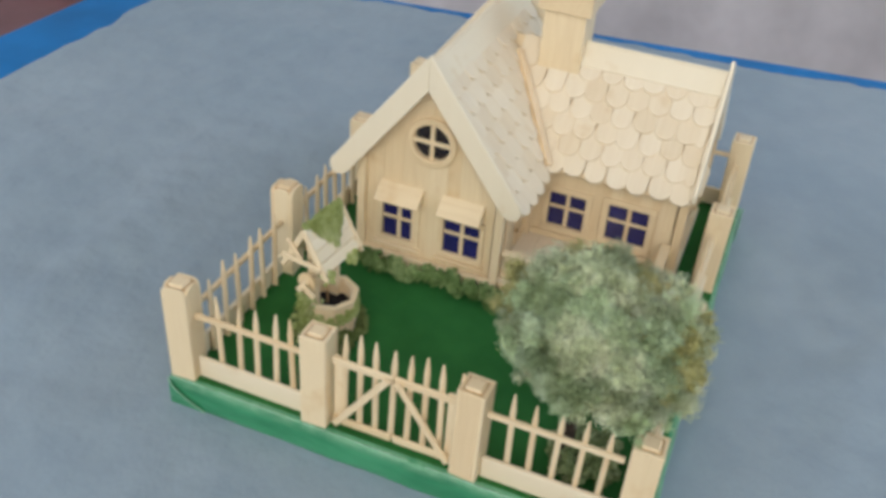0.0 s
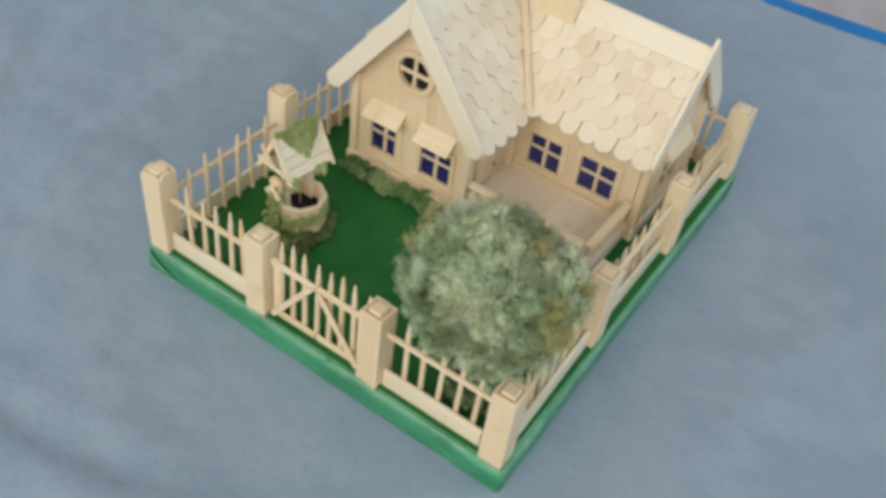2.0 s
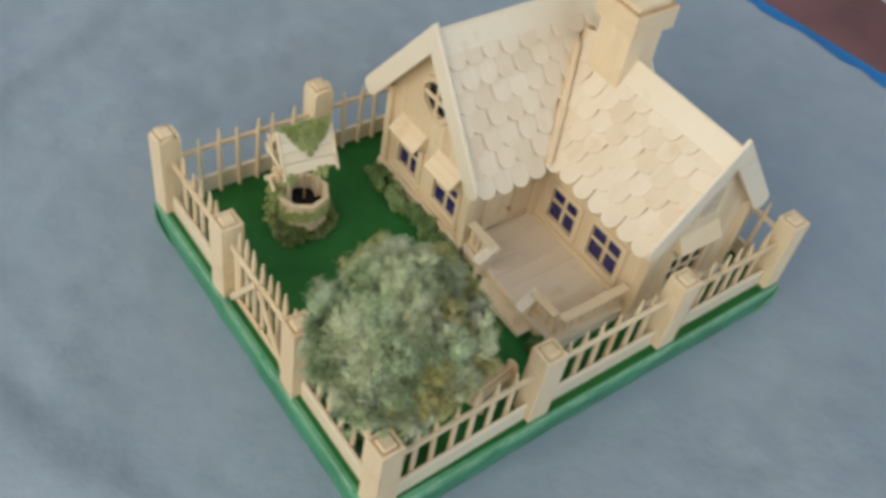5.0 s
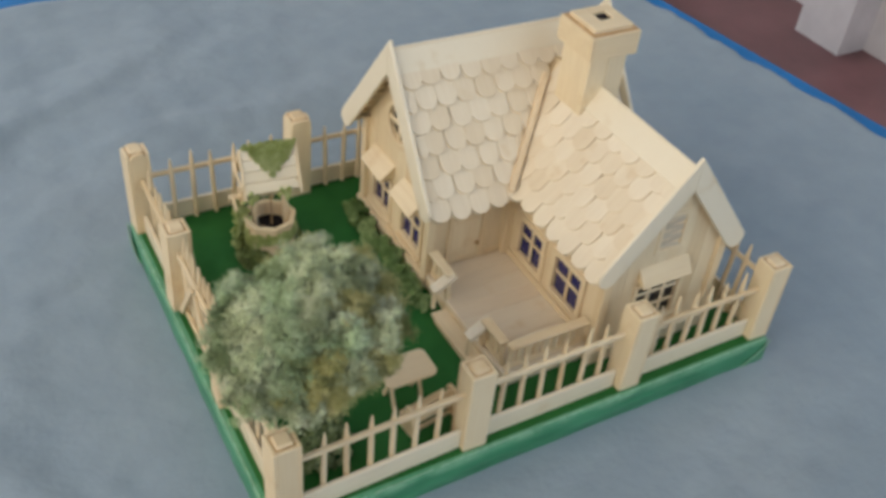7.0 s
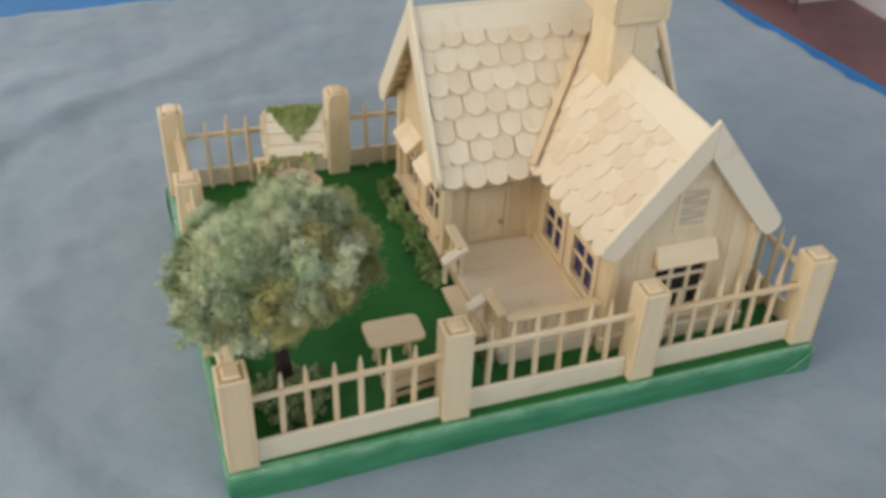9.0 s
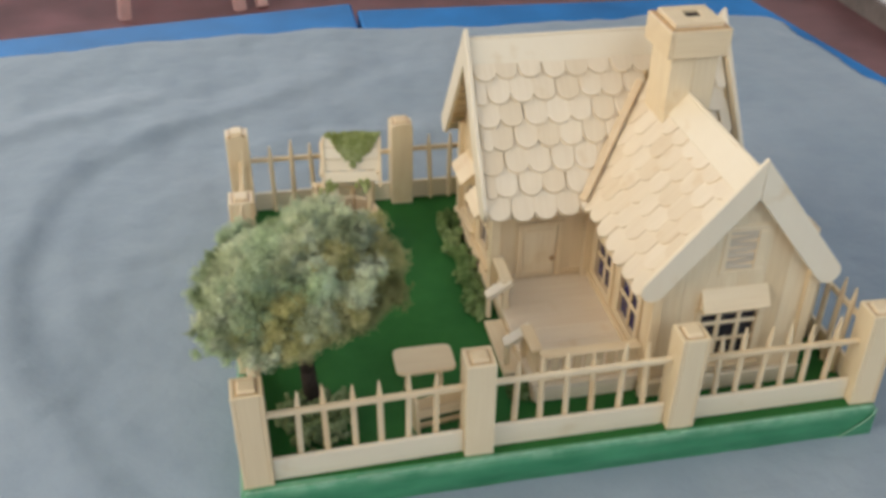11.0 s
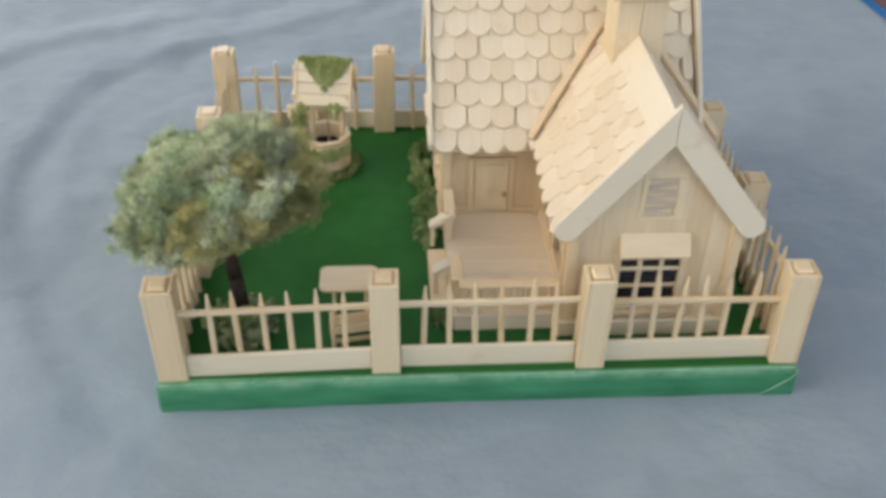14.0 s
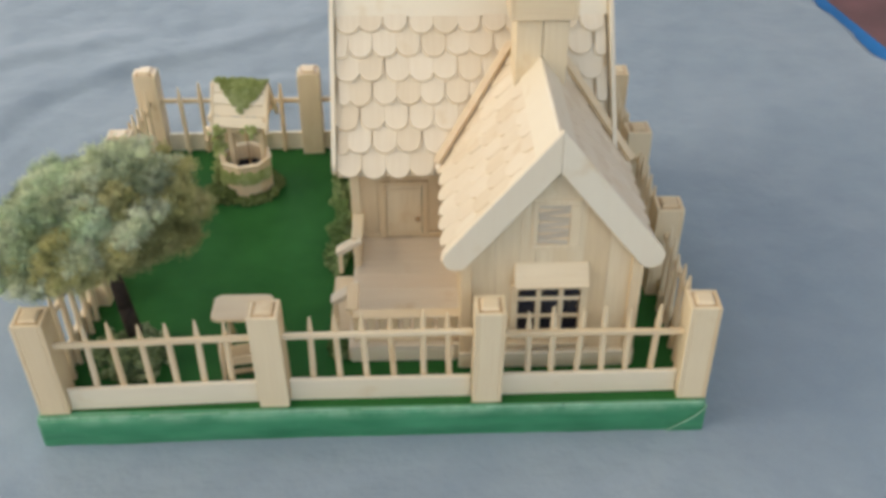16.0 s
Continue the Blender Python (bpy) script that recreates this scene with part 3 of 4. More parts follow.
def wall(name, axis, at, out, lo, hi, top, holes, mat, label=""):
    """A wall of upright boards over a core, with openings (a0, a1, z0, z1) through both. axis: the way it runs."""
    cuts = [lo + (hi - lo) * i / max(1, round((hi - lo) / 1.0)) for i in range(round((hi - lo) / 1.0) + 1)]
    for h in holes:
        cuts = [c for c in cuts if min(abs(c - h[0]), abs(c - h[1])) > 0.3] + [h[0], h[1]]
    cuts = sorted(cuts)
    peak = [p for p in (AY, BX) if lo < p < hi and abs(top(p) - max(top(lo), top(hi))) > 0.5]
    cuts = sorted(cuts + [p for p in peak if min(abs(p - c) for c in cuts) > 0.02])
    pieces = []
    for a, b in zip(cuts, cuts[1:]):
        mid, spans, z = (a + b) / 2, [], ZW
        for h in sorted((h for h in holes if h[0] - 0.01 < mid < h[1] + 0.01), key=lambda h: h[2]):
            spans.append((z, h[2], h[2]))
            z = h[3]
        spans.append((z, top(a), top(b)))
        pieces += [(a, b, z0, za, zb) for z0, za, zb in spans]

    def solid(bm, a, b, z0, za, zb, d0, d1, gap):
        ring = []
        for d in (d0, d1):
            pts = [(a + gap, z0), (b - gap, z0), (b - gap, zb), (a + gap, za)]
            ring.append([bm.verts.new((at + out * d, p, z) if axis == 1 else (p, at + out * d, z)) for p, z in pts])
        bm.faces.new(ring[0])
        bm.faces.new(ring[1][::-1])
        for i in range(4):
            bm.faces.new((ring[0][i], ring[0][(i + 1) % 4], ring[1][(i + 1) % 4], ring[1][i]))

    bm = bmesh.new()
    for p in pieces:
        solid(bm, *p, -0.28, -0.12, 0.0)
    core = part("wall", bm, WOOD_Z, house, label)
    for k, p in enumerate(pieces):
        bm = bmesh.new()
        solid(bm, *p, -0.12, 0.006 * ((k * 7) % 3), 0.005)
        part("board", bm, mat, core)
    return core


A1, A2 = (14.56, 16.33, 2.75, 4.66), (11.2, 13.08, 2.75, 4.7)
B1, B2 = (7.22, 9.1, 2.95, 4.92), (4.0, 6.03, 3.0, 5.05)
F1 = (18.62, 21.05, 2.88, 5.15)
RW = (13.93, 8.64)
wall("wall", 1, 12.0, -1, 10.43, 17.27, lambda y: a_roof(y) - 0.12, [A1, A2, (RW[0] - 0.86, RW[0] + 0.86, RW[1] - 0.86, RW[1] + 0.86)], WOOD_Z, "gable wall of upright sticks")
wall("wall", 1, 22.6, 1, 10.43, 17.27, lambda y: a_roof(y) - 0.12, [], WOOD_Z)
wall("wall", 0, 10.3, -1, 12.0, 16.59, lambda x: a_roof(10.3) - 0.12, [(13.3, 14.95, 2.2, 5.04)], WOOD_Z, "porch wall with the door")
wall("wall", 0, 17.4, 1, 12.0, 22.6, lambda x: a_roof(17.4) - 0.12, [], WOOD_Z)
wall("wall", 1, 16.6, -1, 2.63, 10.29, lambda y: b_roof(16.6) - 0.12, [B1, B2], WOOD_Z, "porch wall with two windows")
wall("wall", 1, 23.1, 1, 2.63, 10.29, lambda y: b_roof(23.1) - 0.12, [], WOOD_Z)
wall("wall", 0, 2.5, -1, 16.6, 23.1, lambda x: b_roof(x) - 0.12, [F1, (19.22, 20.42, 7.2, 9.05)], WOOD_Z, "front gable wall of upright sticks")


def face_pt(axis, at, out, a, z, d):
    """A point on a wall's outside: a along it, z up, d proud of it."""
    return (at + out * d, a, z) if axis == 1 else (a, at + out * d, z)


def window(axis, at, out, hole, cols, rows, pane, frame=0.3, label="", sill=True):
    """A window in a wall's opening: surround sticks, sill, a film pane set back and thin bars."""
    a0, a1, z0, z1 = hole
    o = (out, 0, 0) if axis == 1 else (0, out, 0)
    P = lambda a, z, d: face_pt(axis, at, out, a, z, d)
    along = WOOD_Y if axis == 1 else WOOD_X
    bm = stick(P(a0 - frame, z0 - frame / 2, 0.12), P(a1 + frame, z0 - frame / 2, 0.12), o, frame, 0.12)
    stick(P(a0 - frame, z1 + frame / 2, 0.12), P(a1 + frame, z1 + frame / 2, 0.12), o, frame, 0.12, 0, 0, bm)
    stick(P(a0 - frame / 2, z0, 0.12), P(a0 - frame / 2, z1, 0.12), o, frame, 0.12, 0, 0, bm)
    stick(P(a1 + frame / 2, z0, 0.12), P(a1 + frame / 2, z1, 0.12), o, frame, 0.12, 0, 0, bm)
    w = part("window", bm, along, house, label)
    part("pane", box([min(p, q) for p, q in zip(P(a0 - 0.01, z0 - 0.01, -0.16), P(a1 + 0.01, z1 + 0.01, -0.12))], [max(p, q) for p, q in zip(P(a0 - 0.01, z0 - 0.01, -0.16), P(a1 + 0.01, z1 + 0.01, -0.12))], 0), pane, w, "dark blue film pane")
    for c in cols:
        part("bar", stick(P(c, z0, 0.0), P(c, z1, 0.0), o, 0.21, 0.1), WOOD_Z, w)
    for r in rows:
        part("bar", stick(P(a0, r, 0.02), P(a1, r, 0.02), o, 0.18, 0.1), along, w)
    if not sill:
        return
    part("sill", stick(P(a0 - frame - 0.1, z0 - frame - 0.02, 0.16), P(a1 + frame + 0.1, z0 - frame - 0.02, 0.16), (0, 0, 1), 0.3, 0.14), along, w)


window(1, 12.0, -1, A1, [15.45], [3.93], PANE, 0.26, "small window with blue film and cream bars")
window(1, 12.0, -1, A2, [12.12], [3.95], PANE, 0.26, "small window with blue film and cream bars")
window(1, 16.6, -1, B1, [8.16], [4.1], PANE, 0.34, "window with blue film and cream bars", False)
window(1, 16.6, -1, B2, [5.0], [4.15], PANE, 0.34, "window with blue film and cream bars", False)
window(0, 2.5, -1, F1, [19.44, 20.32], [4.62, 3.75], BLACK, 0.28, "three-light window with dark film")


def ring_window():
    n, cy, cz, x = 28, RW[0], RW[1], 11.99
    bm = bmesh.new()
    prof = ((1.27, 0.0), (1.27, 0.17), (1.22, 0.22), (0.98, 0.22), (0.93, 0.17), (0.93, -0.1))
    rings = [[bm.verts.new((x - d, cy + r * math.cos(6.2832 * i / n), cz + r * math.sin(6.2832 * i / n))) for r, d in prof] for i in range(n)]
    for i in range(n):
        a, b = rings[i], rings[(i + 1) % n]
        for k in range(len(prof) - 1):
            bm.faces.new((a[k], a[k + 1], b[k + 1], b[k]))
    w = part("round_window", bm, WOOD_Z, house, "round attic window with a cross of thin bars")
    part("pane", box((x + 0.12, cy - 0.9, cz - 0.9), (x + 0.16, cy + 0.9, cz + 0.9), 0), BLACK, w, "dark film pane")
    part("bar", stick((x - 0.08, cy, cz - 0.97), (x - 0.08, cy, cz + 0.97), (-1, 0, 0), 0.22, 0.14), WOOD_Z, w)
    part("bar", stick((x - 0.12, cy - 0.97, cz), (x - 0.12, cy + 0.97, cz), (-1, 0, 0), 0.22, 0.14), WOOD_Y, w)


ring_window()


def awning(axis, at, out, a0, a1, z1, z0, d):
    """A sloped little canopy over a window, with cheeks."""
    P = lambda a, z, k: Vector(face_pt(axis, at, out, a, z, k))
    slope = P(0, z0, d) - P(0, z1, 0.05)
    along = P(1, 0, 0) - P(0, 0, 0)
    nrm = along.cross(slope)
    nrm = nrm if nrm.z > 0 else -nrm
    aw = part("awning", stick(P(a0, (z0 + z1) / 2, d / 2), P(a1, (z0 + z1) / 2, d / 2), nrm, slope.length, 0.14, 0.08, 0.08), WOOD_Y if axis == 1 else WOOD_X, house, "plain sloped awning")
    for a in (a0 + 0.12, a1 - 0.12):
        bm = bmesh.new()
        r = [[bm.verts.new(P(a + s, *p)) for p in ((z1 - 0.2, 0.0), (z0 - 0.08, d * 0.85), (z0 - 0.08, 0.0))] for s in (-0.06, 0.06)]
        bm.faces.new(r[0])
        bm.faces.new(r[1][::-1])
        for i in range(3):
            bm.faces.new((r[0][i], r[0][(i + 1) % 3], r[1][(i + 1) % 3], r[1][i]))
        part("cheek", bm, WOOD_Z, aw)


awning(1, 12.0, -1, 14.2, 16.5, 6.0, 5.25, 0.9)
awning(1, 12.0, -1, 11.05, 13.25, 6.02, 5.27, 0.9)
awning(0, 2.5, -1, 18.42, 21.28, 6.42, 5.6, 0.6)


def louvre():
    bm = bmesh.new()
    y = 2.5 - 0.06
    stick((19.0, y, 9.15), (20.84, y, 9.15), (0, -1, 0), 0.28, 0.1, 0, 0, bm)
    stick((19.0, y, 7.13), (20.84, y, 7.13), (0, -1, 0), 0.24, 0.1, 0, 0, bm)
    stick((19.12, y, 7.25), (19.12, y, 9.01), (0, -1, 0), 0.24, 0.1, 0, 0, bm)
    stick((20.62, y, 7.25), (20.62, y, 9.01), (0, -1, 0), 0.44, 0.1, 0, 0, bm)
    v = part("gable_vent", bm, WOOD_Z, house, "louvred gable vent with grey uneven slats")
    part("backing", box((19.12, 2.56, 7.1), (20.62, 2.61, 9.15), 0), WOOD_OLD, v, "brown wooden backing")
    for k in range(7):
        z = 7.37 + k * 0.26
        t = 0.055 * (1 if k % 2 else -1) + 0.012 * (k % 3)
        part("slat", stick((19.22, 2.5, z - t), (20.42, 2.5, z + t), (0, -0.95, 0.3), 0.17, 0.06), SLAT, v)


louvre()


def house_door():
    y = 10.3
    bm = stick((13.16, y - 0.13, 2.2), (13.16, y - 0.13, 5.28), (0, -1, 0), 0.28, 0.13)
    stick((15.09, y - 0.13, 2.2), (15.09, y - 0.13, 5.28), (0, -1, 0), 0.28, 0.13, 0, 0, bm)
    stick((13.3, y - 0.13, 5.16), (14.95, y - 0.13, 5.16), (0, -1, 0), 0.24, 0.13, 0, 0, bm)
    d = part("door", bm, WOOD_Z, house, "closed plain wooden house door")
    part("leaf", box((13.32, y - 0.03, 2.22), (14.93, y + 0.1, 5.03), 0.02), WOOD_Z, d)
    for a, b in (((13.5, 2.35), (14.75, 2.55)), ((13.5, 4.68), (14.75, 4.88))):
        part("panel", box((a[0], y - 0.07, a[1]), (b[0], y - 0.03, b[1]), 0.01), WOOD_X, d)
    kb = bmesh.new()
    bmesh.ops.create_icosphere(kb, subdivisions=2, radius=0.13, matrix=Matrix.Translation((14.74, y - 0.16, 3.26)))
    part("knob", kb, GLUE, d, "small round brown knob", True)


house_door()

part("skirting", box((16.42, 2.9, 2.22), (16.58, 9.9, 2.55), 0.03), WOOD_Y, house)
part("skirting", box((12.2, 10.14, 2.22), (13.0, 10.28, 2.5), 0.03), WOOD_X, house)
part("skirting", box((15.25, 10.14, 2.22), (16.2, 10.28, 2.5), 0.03), WOOD_X, house)
# corner posts, plinth and ledges
for x, y in ((11.95, 10.25), (11.95, 17.43), (16.43, 10.13), (16.58, 2.47), (23.13, 2.47), (22.66, 17.43)):
    top = 7.1 if y > 9 else 6.9
    part("corner_post", box((x - 0.22, y - 0.22, ZW), (x + 0.22, y + 0.22, top), 0.03), WOOD_Z, house)
part("plinth", box((11.62, 10.1, ZW), (11.98, 17.75, 1.98), 0.05), WOOD_Y, house)
part("plinth", box((16.3, 2.16, ZW), (23.4, 2.48, 2.12), 0.05), BOARD_X, house, "pale ledge along the front gable")
part("plinth", box((23.12, 2.5, ZW), (23.42, 10.2, 2.1), 0.05), WOOD_Y, house)
part("plinth", box((11.7, 17.42, ZW), (22.9, 17.75, 2.0), 0.05), WOOD_X, house)
part("plinth", box((22.62, 10.4, ZW), (22.9, 17.4, 2.0), 0.05), WOOD_Y, house)


def valley_y(x):
    """Where the front wing's roof meets the long wing's."""
    return AY - (AZ - b_roof(x)) / AT


def roof_boards():
    """The four roof slopes; each returns with its frame: origin at the ridge, x down the slope, z outwards."""
    out = []
    x0, x1, eave = 11.3, 23.2, 4.75
    for s in (-1, 1):
        bm = bmesh.new()
        m = frame_at((0, AY, AZ), (0, s, -AT), (0, s * AT, 1))
        ln = eave * math.hypot(1, AT)
        pts = [m.inverted() @ Vector((x, AY, AZ)) for x in (x0, x1)]
        ys = sorted(p.y for p in pts)
        plank(bm, [(0, ys[0]), (ln, ys[0]), (ln, ys[1]), (0, ys[1])], m @ Matrix.Translation((0, 0, -0.16)), 0.16)
        out.append((part("roof_slope", bm, WOOD_X, house, "roof slope covered with rounded shingles"), m, ln, "a", s))
    for s in (-1, 1):
        bm = bmesh.new()
        half = 3.95
        m = frame_at((BX, 0, BZ), (s, 0, -BT), (s * BT, 0, 1))
        ln = half * math.hypot(1, BT)
        loc = [m.inverted() @ Vector(p) for p in ((BX, 2.22, BZ), (BX, valley_y(BX), BZ), (BX + s * half, valley_y(BX + half), b_roof(BX + half)), (BX + s * half, 2.22, b_roof(BX + half)))]
        plank(bm, [(p.x, p.y) for p in loc], m @ Matrix.Translation((0, 0, -0.16)), 0.16)
        out.append((part("roof_slope", bm, WOOD_Y, house, "roof slope covered with rounded shingles"), m, ln, "b", s))
    return out


slopes = roof_boards()



def gable_trim(apex, u, out, length, width, mat):
    """A barge board from the apex of its centre line down u: plumb cut at the top, rounded foot."""
    u = Vector(u).normalized()
    m = frame_at(apex, u, out)
    up = 1 if m.to_3x3().col[1].z > 0 else -1
    h = width / 2
    k = h * -u.z / math.hypot(u.x, u.y) - 0.008
    pts = outline(length, width, 0, 0.5, 5)
    pts = [(-k * up * (1 if y > 0 else -1), y) if x < 0.001 else (x, y) for x, y in pts]
    part("gable_trim", plank(bmesh.new(), pts, m @ Matrix.Translation((0, 0, -0.2)), 0.2), mat, house, "barge board with a rounded foot")


for x, o in ((11.08, -1), (23.42, 1)):
    for s in (-1, 1):
        gable_trim((x, AY + 0.008 * s, 12.46 if o < 0 else 12.72), (0, s, -AT), (o, 0, 0), 7.75, 1.03, WOOD_TRIM)
for s in (-1, 1):
    gable_trim((BX + 0.008 * s, 2.0, 11.52), (s, 0, -BT), (0, -1, 0), 6.35, 1.05, WOOD_TRIM)

# ridge boards and valley sticks
for s in (-1, 1):
    u, n = Vector((0, s, -AT)).normalized(), Vector((0, s * AT, 1)).normalized()
    a = Vector((0, AY, AZ + 0.45)) + u * 0.68
    part("ridge_board", stick(a + Vector((11.3, 0, 0)), a + Vector((23.2, 0, 0)), n, 1.36, 0.16), WOOD_TRIM, house)
    u, n = Vector((s, 0, -BT)).normalized(), Vector((s * BT, 0, 1)).normalized()
    a = Vector((BX, 0, BZ + 0.43)) + u * 0.66
    part("ridge_board", stick(a + Vector((0, 2.21, 0)), a + Vector((0, 9.4, 0)), n, 1.32, 0.16), WOOD_TRIM, house)
    lift = Vector((s * 0.18, -0.18, 0.7))
    p = Vector((BX + s * 0.8, valley_y(BX + 0.8), b_roof(BX + 0.8))) + lift
    q = Vector((BX + s * 4.1, valley_y(BX + 4.1), b_roof(BX + 4.1))) + lift
    part("valley_stick", stick(p, q, (s * 0.3, -0.6, 0.8), 0.32, 0.3, 0, 0.1), WOOD_OLD, house)

# battens under the verge
for s in (-1, 1):
    for k in range(9):
        t = 0.9 + k * 0.75
        u, n = Vector((0, s, -AT)).normalized(), Vector((0, s * AT, 1)).normalized()
        a = Vector((0, AY, AZ)) + u * t - n * 0.18
        part("batten", stick(a + Vector((11.31, 0, 0)), a + Vector((11.98, 0, 0)), n, 0.3, 0.12), WOOD_X, house)


def chimney():
    x0, x1, y0, y1 = 18.83, 20.93, 9.15, 11.25
    bm = box((x0, y0, 9.6), ((x0 + x1) / 2 - 0.01, y1, 13.5), 0.03)
    box(((x0 + x1) / 2 + 0.01, y0 + 0.01, 9.6), (x1, y1, 13.5), 0.03, bm)
    ch = part("chimney", bm, WOOD_Z, house, "square wooden chimney with a wider cap")
    X0, X1, Y0, Y1 = 18.52, 21.22, 8.88, 11.5
    for lo, hi in (((X0, Y0, 13.42), (X0 + 0.2, Y1, 14.6)), ((X1 - 0.2, Y0, 13.42), (X1, Y1, 14.6)), ((X0 + 0.2, Y0, 13.42), (X1 - 0.2, Y0 + 0.2, 14.6)), ((X0 + 0.2, Y1 - 0.2, 13.42), (X1 - 0.2, Y1, 14.6))):
        part("cap_board", box(lo, hi, 0.03), WOOD_X, ch)
    part("glue_line", box((X0 + 0.1, Y0 + 0.1, 14.5), (X1 - 0.1, Y1 - 0.1, 14.64), 0), GLUE, ch)
    hx, hy, h = 19.98, 10.28, 0.36
    bm = bmesh.new()
    box((X0 + 0.3, Y0 + 0.3, 14.5), (hx - h, Y1 - 0.3, 14.84), 0.02, bm)
    box((hx + h, Y0 + 0.3, 14.5), (X1 - 0.3, Y1 - 0.3, 14.84), 0.02, bm)
    box((hx - h, Y0 + 0.3, 14.5), (hx + h, hy - h, 14.84), 0.0, bm)
    box((hx - h, hy + h, 14.5), (hx + h, Y1 - 0.3, 14.84), 0.0, bm)
    part("cap_plate", bm, WOOD_X, ch)
    # black block in the opening, painted shade instead of a deep flue
    part("flue", box((hx - h, hy - h, 14.45), (hx + h, hy + h, 14.72), 0), VOID, ch, "black fill for the shade in the square flue hole")


chimney()

# ---- porch ----
porch = thing("porch", (14.2, 6.4, Z0), "plank porch deck with low railings and one step", "porch")
part("frame", box((12.0, 2.75, ZW), (16.5, 10.1, 1.92), 0.03), WOOD_Y, porch)
rows = 8
for k in range(rows):
    y0 = 2.62 + k * (7.6 / rows)
    part("plank", box((11.86, y0 + 0.004, 1.96 + 0.004 * (k % 2)), (16.57, y0 + 7.6 / rows - 0.004, 2.2), 0.012), WOOD_DECK, porch)
part("fascia", box((11.95, 2.64, 1.36), (16.25, 2.74, 1.95), 0.02), BOARD_X, porch)
part("fascia", box((11.84, 2.7, 1.4), (11.94, 10.0, 1.95), 0.02), WOOD_Y, porch)
part("step", box((11.0, 4.15, 1.62), (11.83, 7.85, 1.82), 0.04), WOOD_Y, porch)
part("step_riser", box((11.1, 4.3, ZW), (11.83, 7.7, 1.62), 0.02), WOOD_Y, porch)


def porch_rail(a, b, out, n):
    """Rail on small balusters between two deck points."""
    a, b = Vector(a), Vector(b)
    r = part("railing", stick(a + Vector((0, 0, 1.56)), b + Vector((0, 0, 1.56)), (0, 0, 1), 0.5, 0.16), WOOD_X if abs((b - a).x) > 1 else WOOD_Y, porch, "low railing with flat top")
    part("bottom_rail", stick(a + Vector((0, 0, 0.17)), b + Vector((0, 0, 0.17)), out, 0.32, 0.16), WOOD_X, r)
    for i in range(n):
        p = a + (b - a) * ((i + 0.5) / n)
        part("baluster", stick(p - Vector(out) * 0.03 + Vector((0, 0, 0.02)), p - Vector(out) * 0.03 + Vector((0, 0, 1.39)), out, 0.32, 0.12), WOOD_Z, r)


porch_rail((12.1, 2.86, 2.2), (16.35, 2.86, 2.2), (0, -1, 0), 9)
porch_rail((12.05, 3.15, 2.2), (12.05, 4.85, 2.2), (-1, 0, 0), 4)
porch_rail((12.05, 8.05, 2.2), (12.05, 9.95, 2.2), (-1, 0, 0), 4)
for y in (4.72, 8.12):
    hr = part("handrail", stick((12.2, y, 3.78), (11.05, y, 3.05), (-0.53, 0, 0.85), 0.58, 0.24, 0.05, 0.1), PALE, porch, "sloped handrail by the step")
    part("newel", box((11.15, y - 0.1, 1.8), (11.35, y + 0.1, 3.1), 0.02), WOOD_Z, hr)
    part("newel", box((11.86, y - 0.13, 2.2), (12.1, y + 0.13, 3.6), 0.02), WOOD_Z, hr)

# ---- garden furniture ----
gt = thing("garden_table", (7.6, 4.0, Z0), "tiny pale wooden garden table with rounded corners", "table")
part("tabletop", stick((6.32, 3.92, 3.36), (8.75, 3.92, 3.36), (0, 0, 1), 1.62, 0.17, 0.32, 0.32, None, 5), WOOD_X, gt)
for x in (6.95, 8.3):
    for s in (-1, 1):
        part("leg", stick((x, 4.0 + s * 0.55, Z0), (x, 4.0 - s * 0.3, 3.2), (1, 0, 0), 0.24, 0.14), WOOD_Z, gt)

bench = thing("garden_bench", (8.0, 2.4, Z0), "tiny slatted wooden garden bench with curved ends", "bench")
bench.rotation_euler.z = radians(9)
for x in (6.75, 9.15):
    part("end", stick((x, 2.05, Z0), (x, 2.35, 2.95), (-1 if x < 8 else 1, 0, 0), 0.62, 0.16, 0.1, 0.3), WOOD_Z, bench)
    part("foot", stick((x, 2.1, 1.75), (x, 2.95, 1.75), (-1 if x < 8 else 1, 0, 0), 0.8, 0.16, 0.1, 0.25), WOOD_Y, bench)
for z, y, w in ((2.62, 2.16, 0.46), (2.1, 2.1, 0.42), (1.6, 2.02, 0.22)):
    part("back_slat", stick((6.83, y, z), (9.07, y, z), (0, -1, 0.12), w, 0.12), WOOD_X, bench)
for y in (2.3, 2.62, 2.92):
    part("seat_slat", stick((6.83, y, 2.0), (9.07, y, 2.0), (0, 0, 1), 0.26, 0.12), WOOD_X, bench)

# ---- wishing well ----
WX, WY = 6.0, 16.15
well = thing("wishing_well", (WX, WY, Z0), "mossy octagonal wooden wishing well with a small roof", "wishing well")
well.rotation_euler.z = radians(-7)
R, WT = 1.2, 3.32
RY, RZ, WS = WY + 0.42, 7.2, 1.82  # roof ridge and slope
for k in range(8):
    a = 6.2832 * (k + 0.5) / 8
    c = Vector((WX + R * math.cos(a), WY + R * math.sin(a), 0))
    o = Vector((math.cos(a), math.sin(a), 0))
    part("side_board", stick(c + Vector((0, 0, ZW)), c + Vector((0, 0, WT - 0.12)), o, 0.98, 0.2), WOOD_OLD, well)
    t = Vector((-o.y, o.x, 0))
    part("rim", stick(c - o * 0.06 - t * 0.5 + Vector((0, 0, WT)), c - o * 0.06 + t * 0.5 + Vector((0, 0, WT)), (0, 0, 1), 0.26, 0.14), WOOD_X, well)
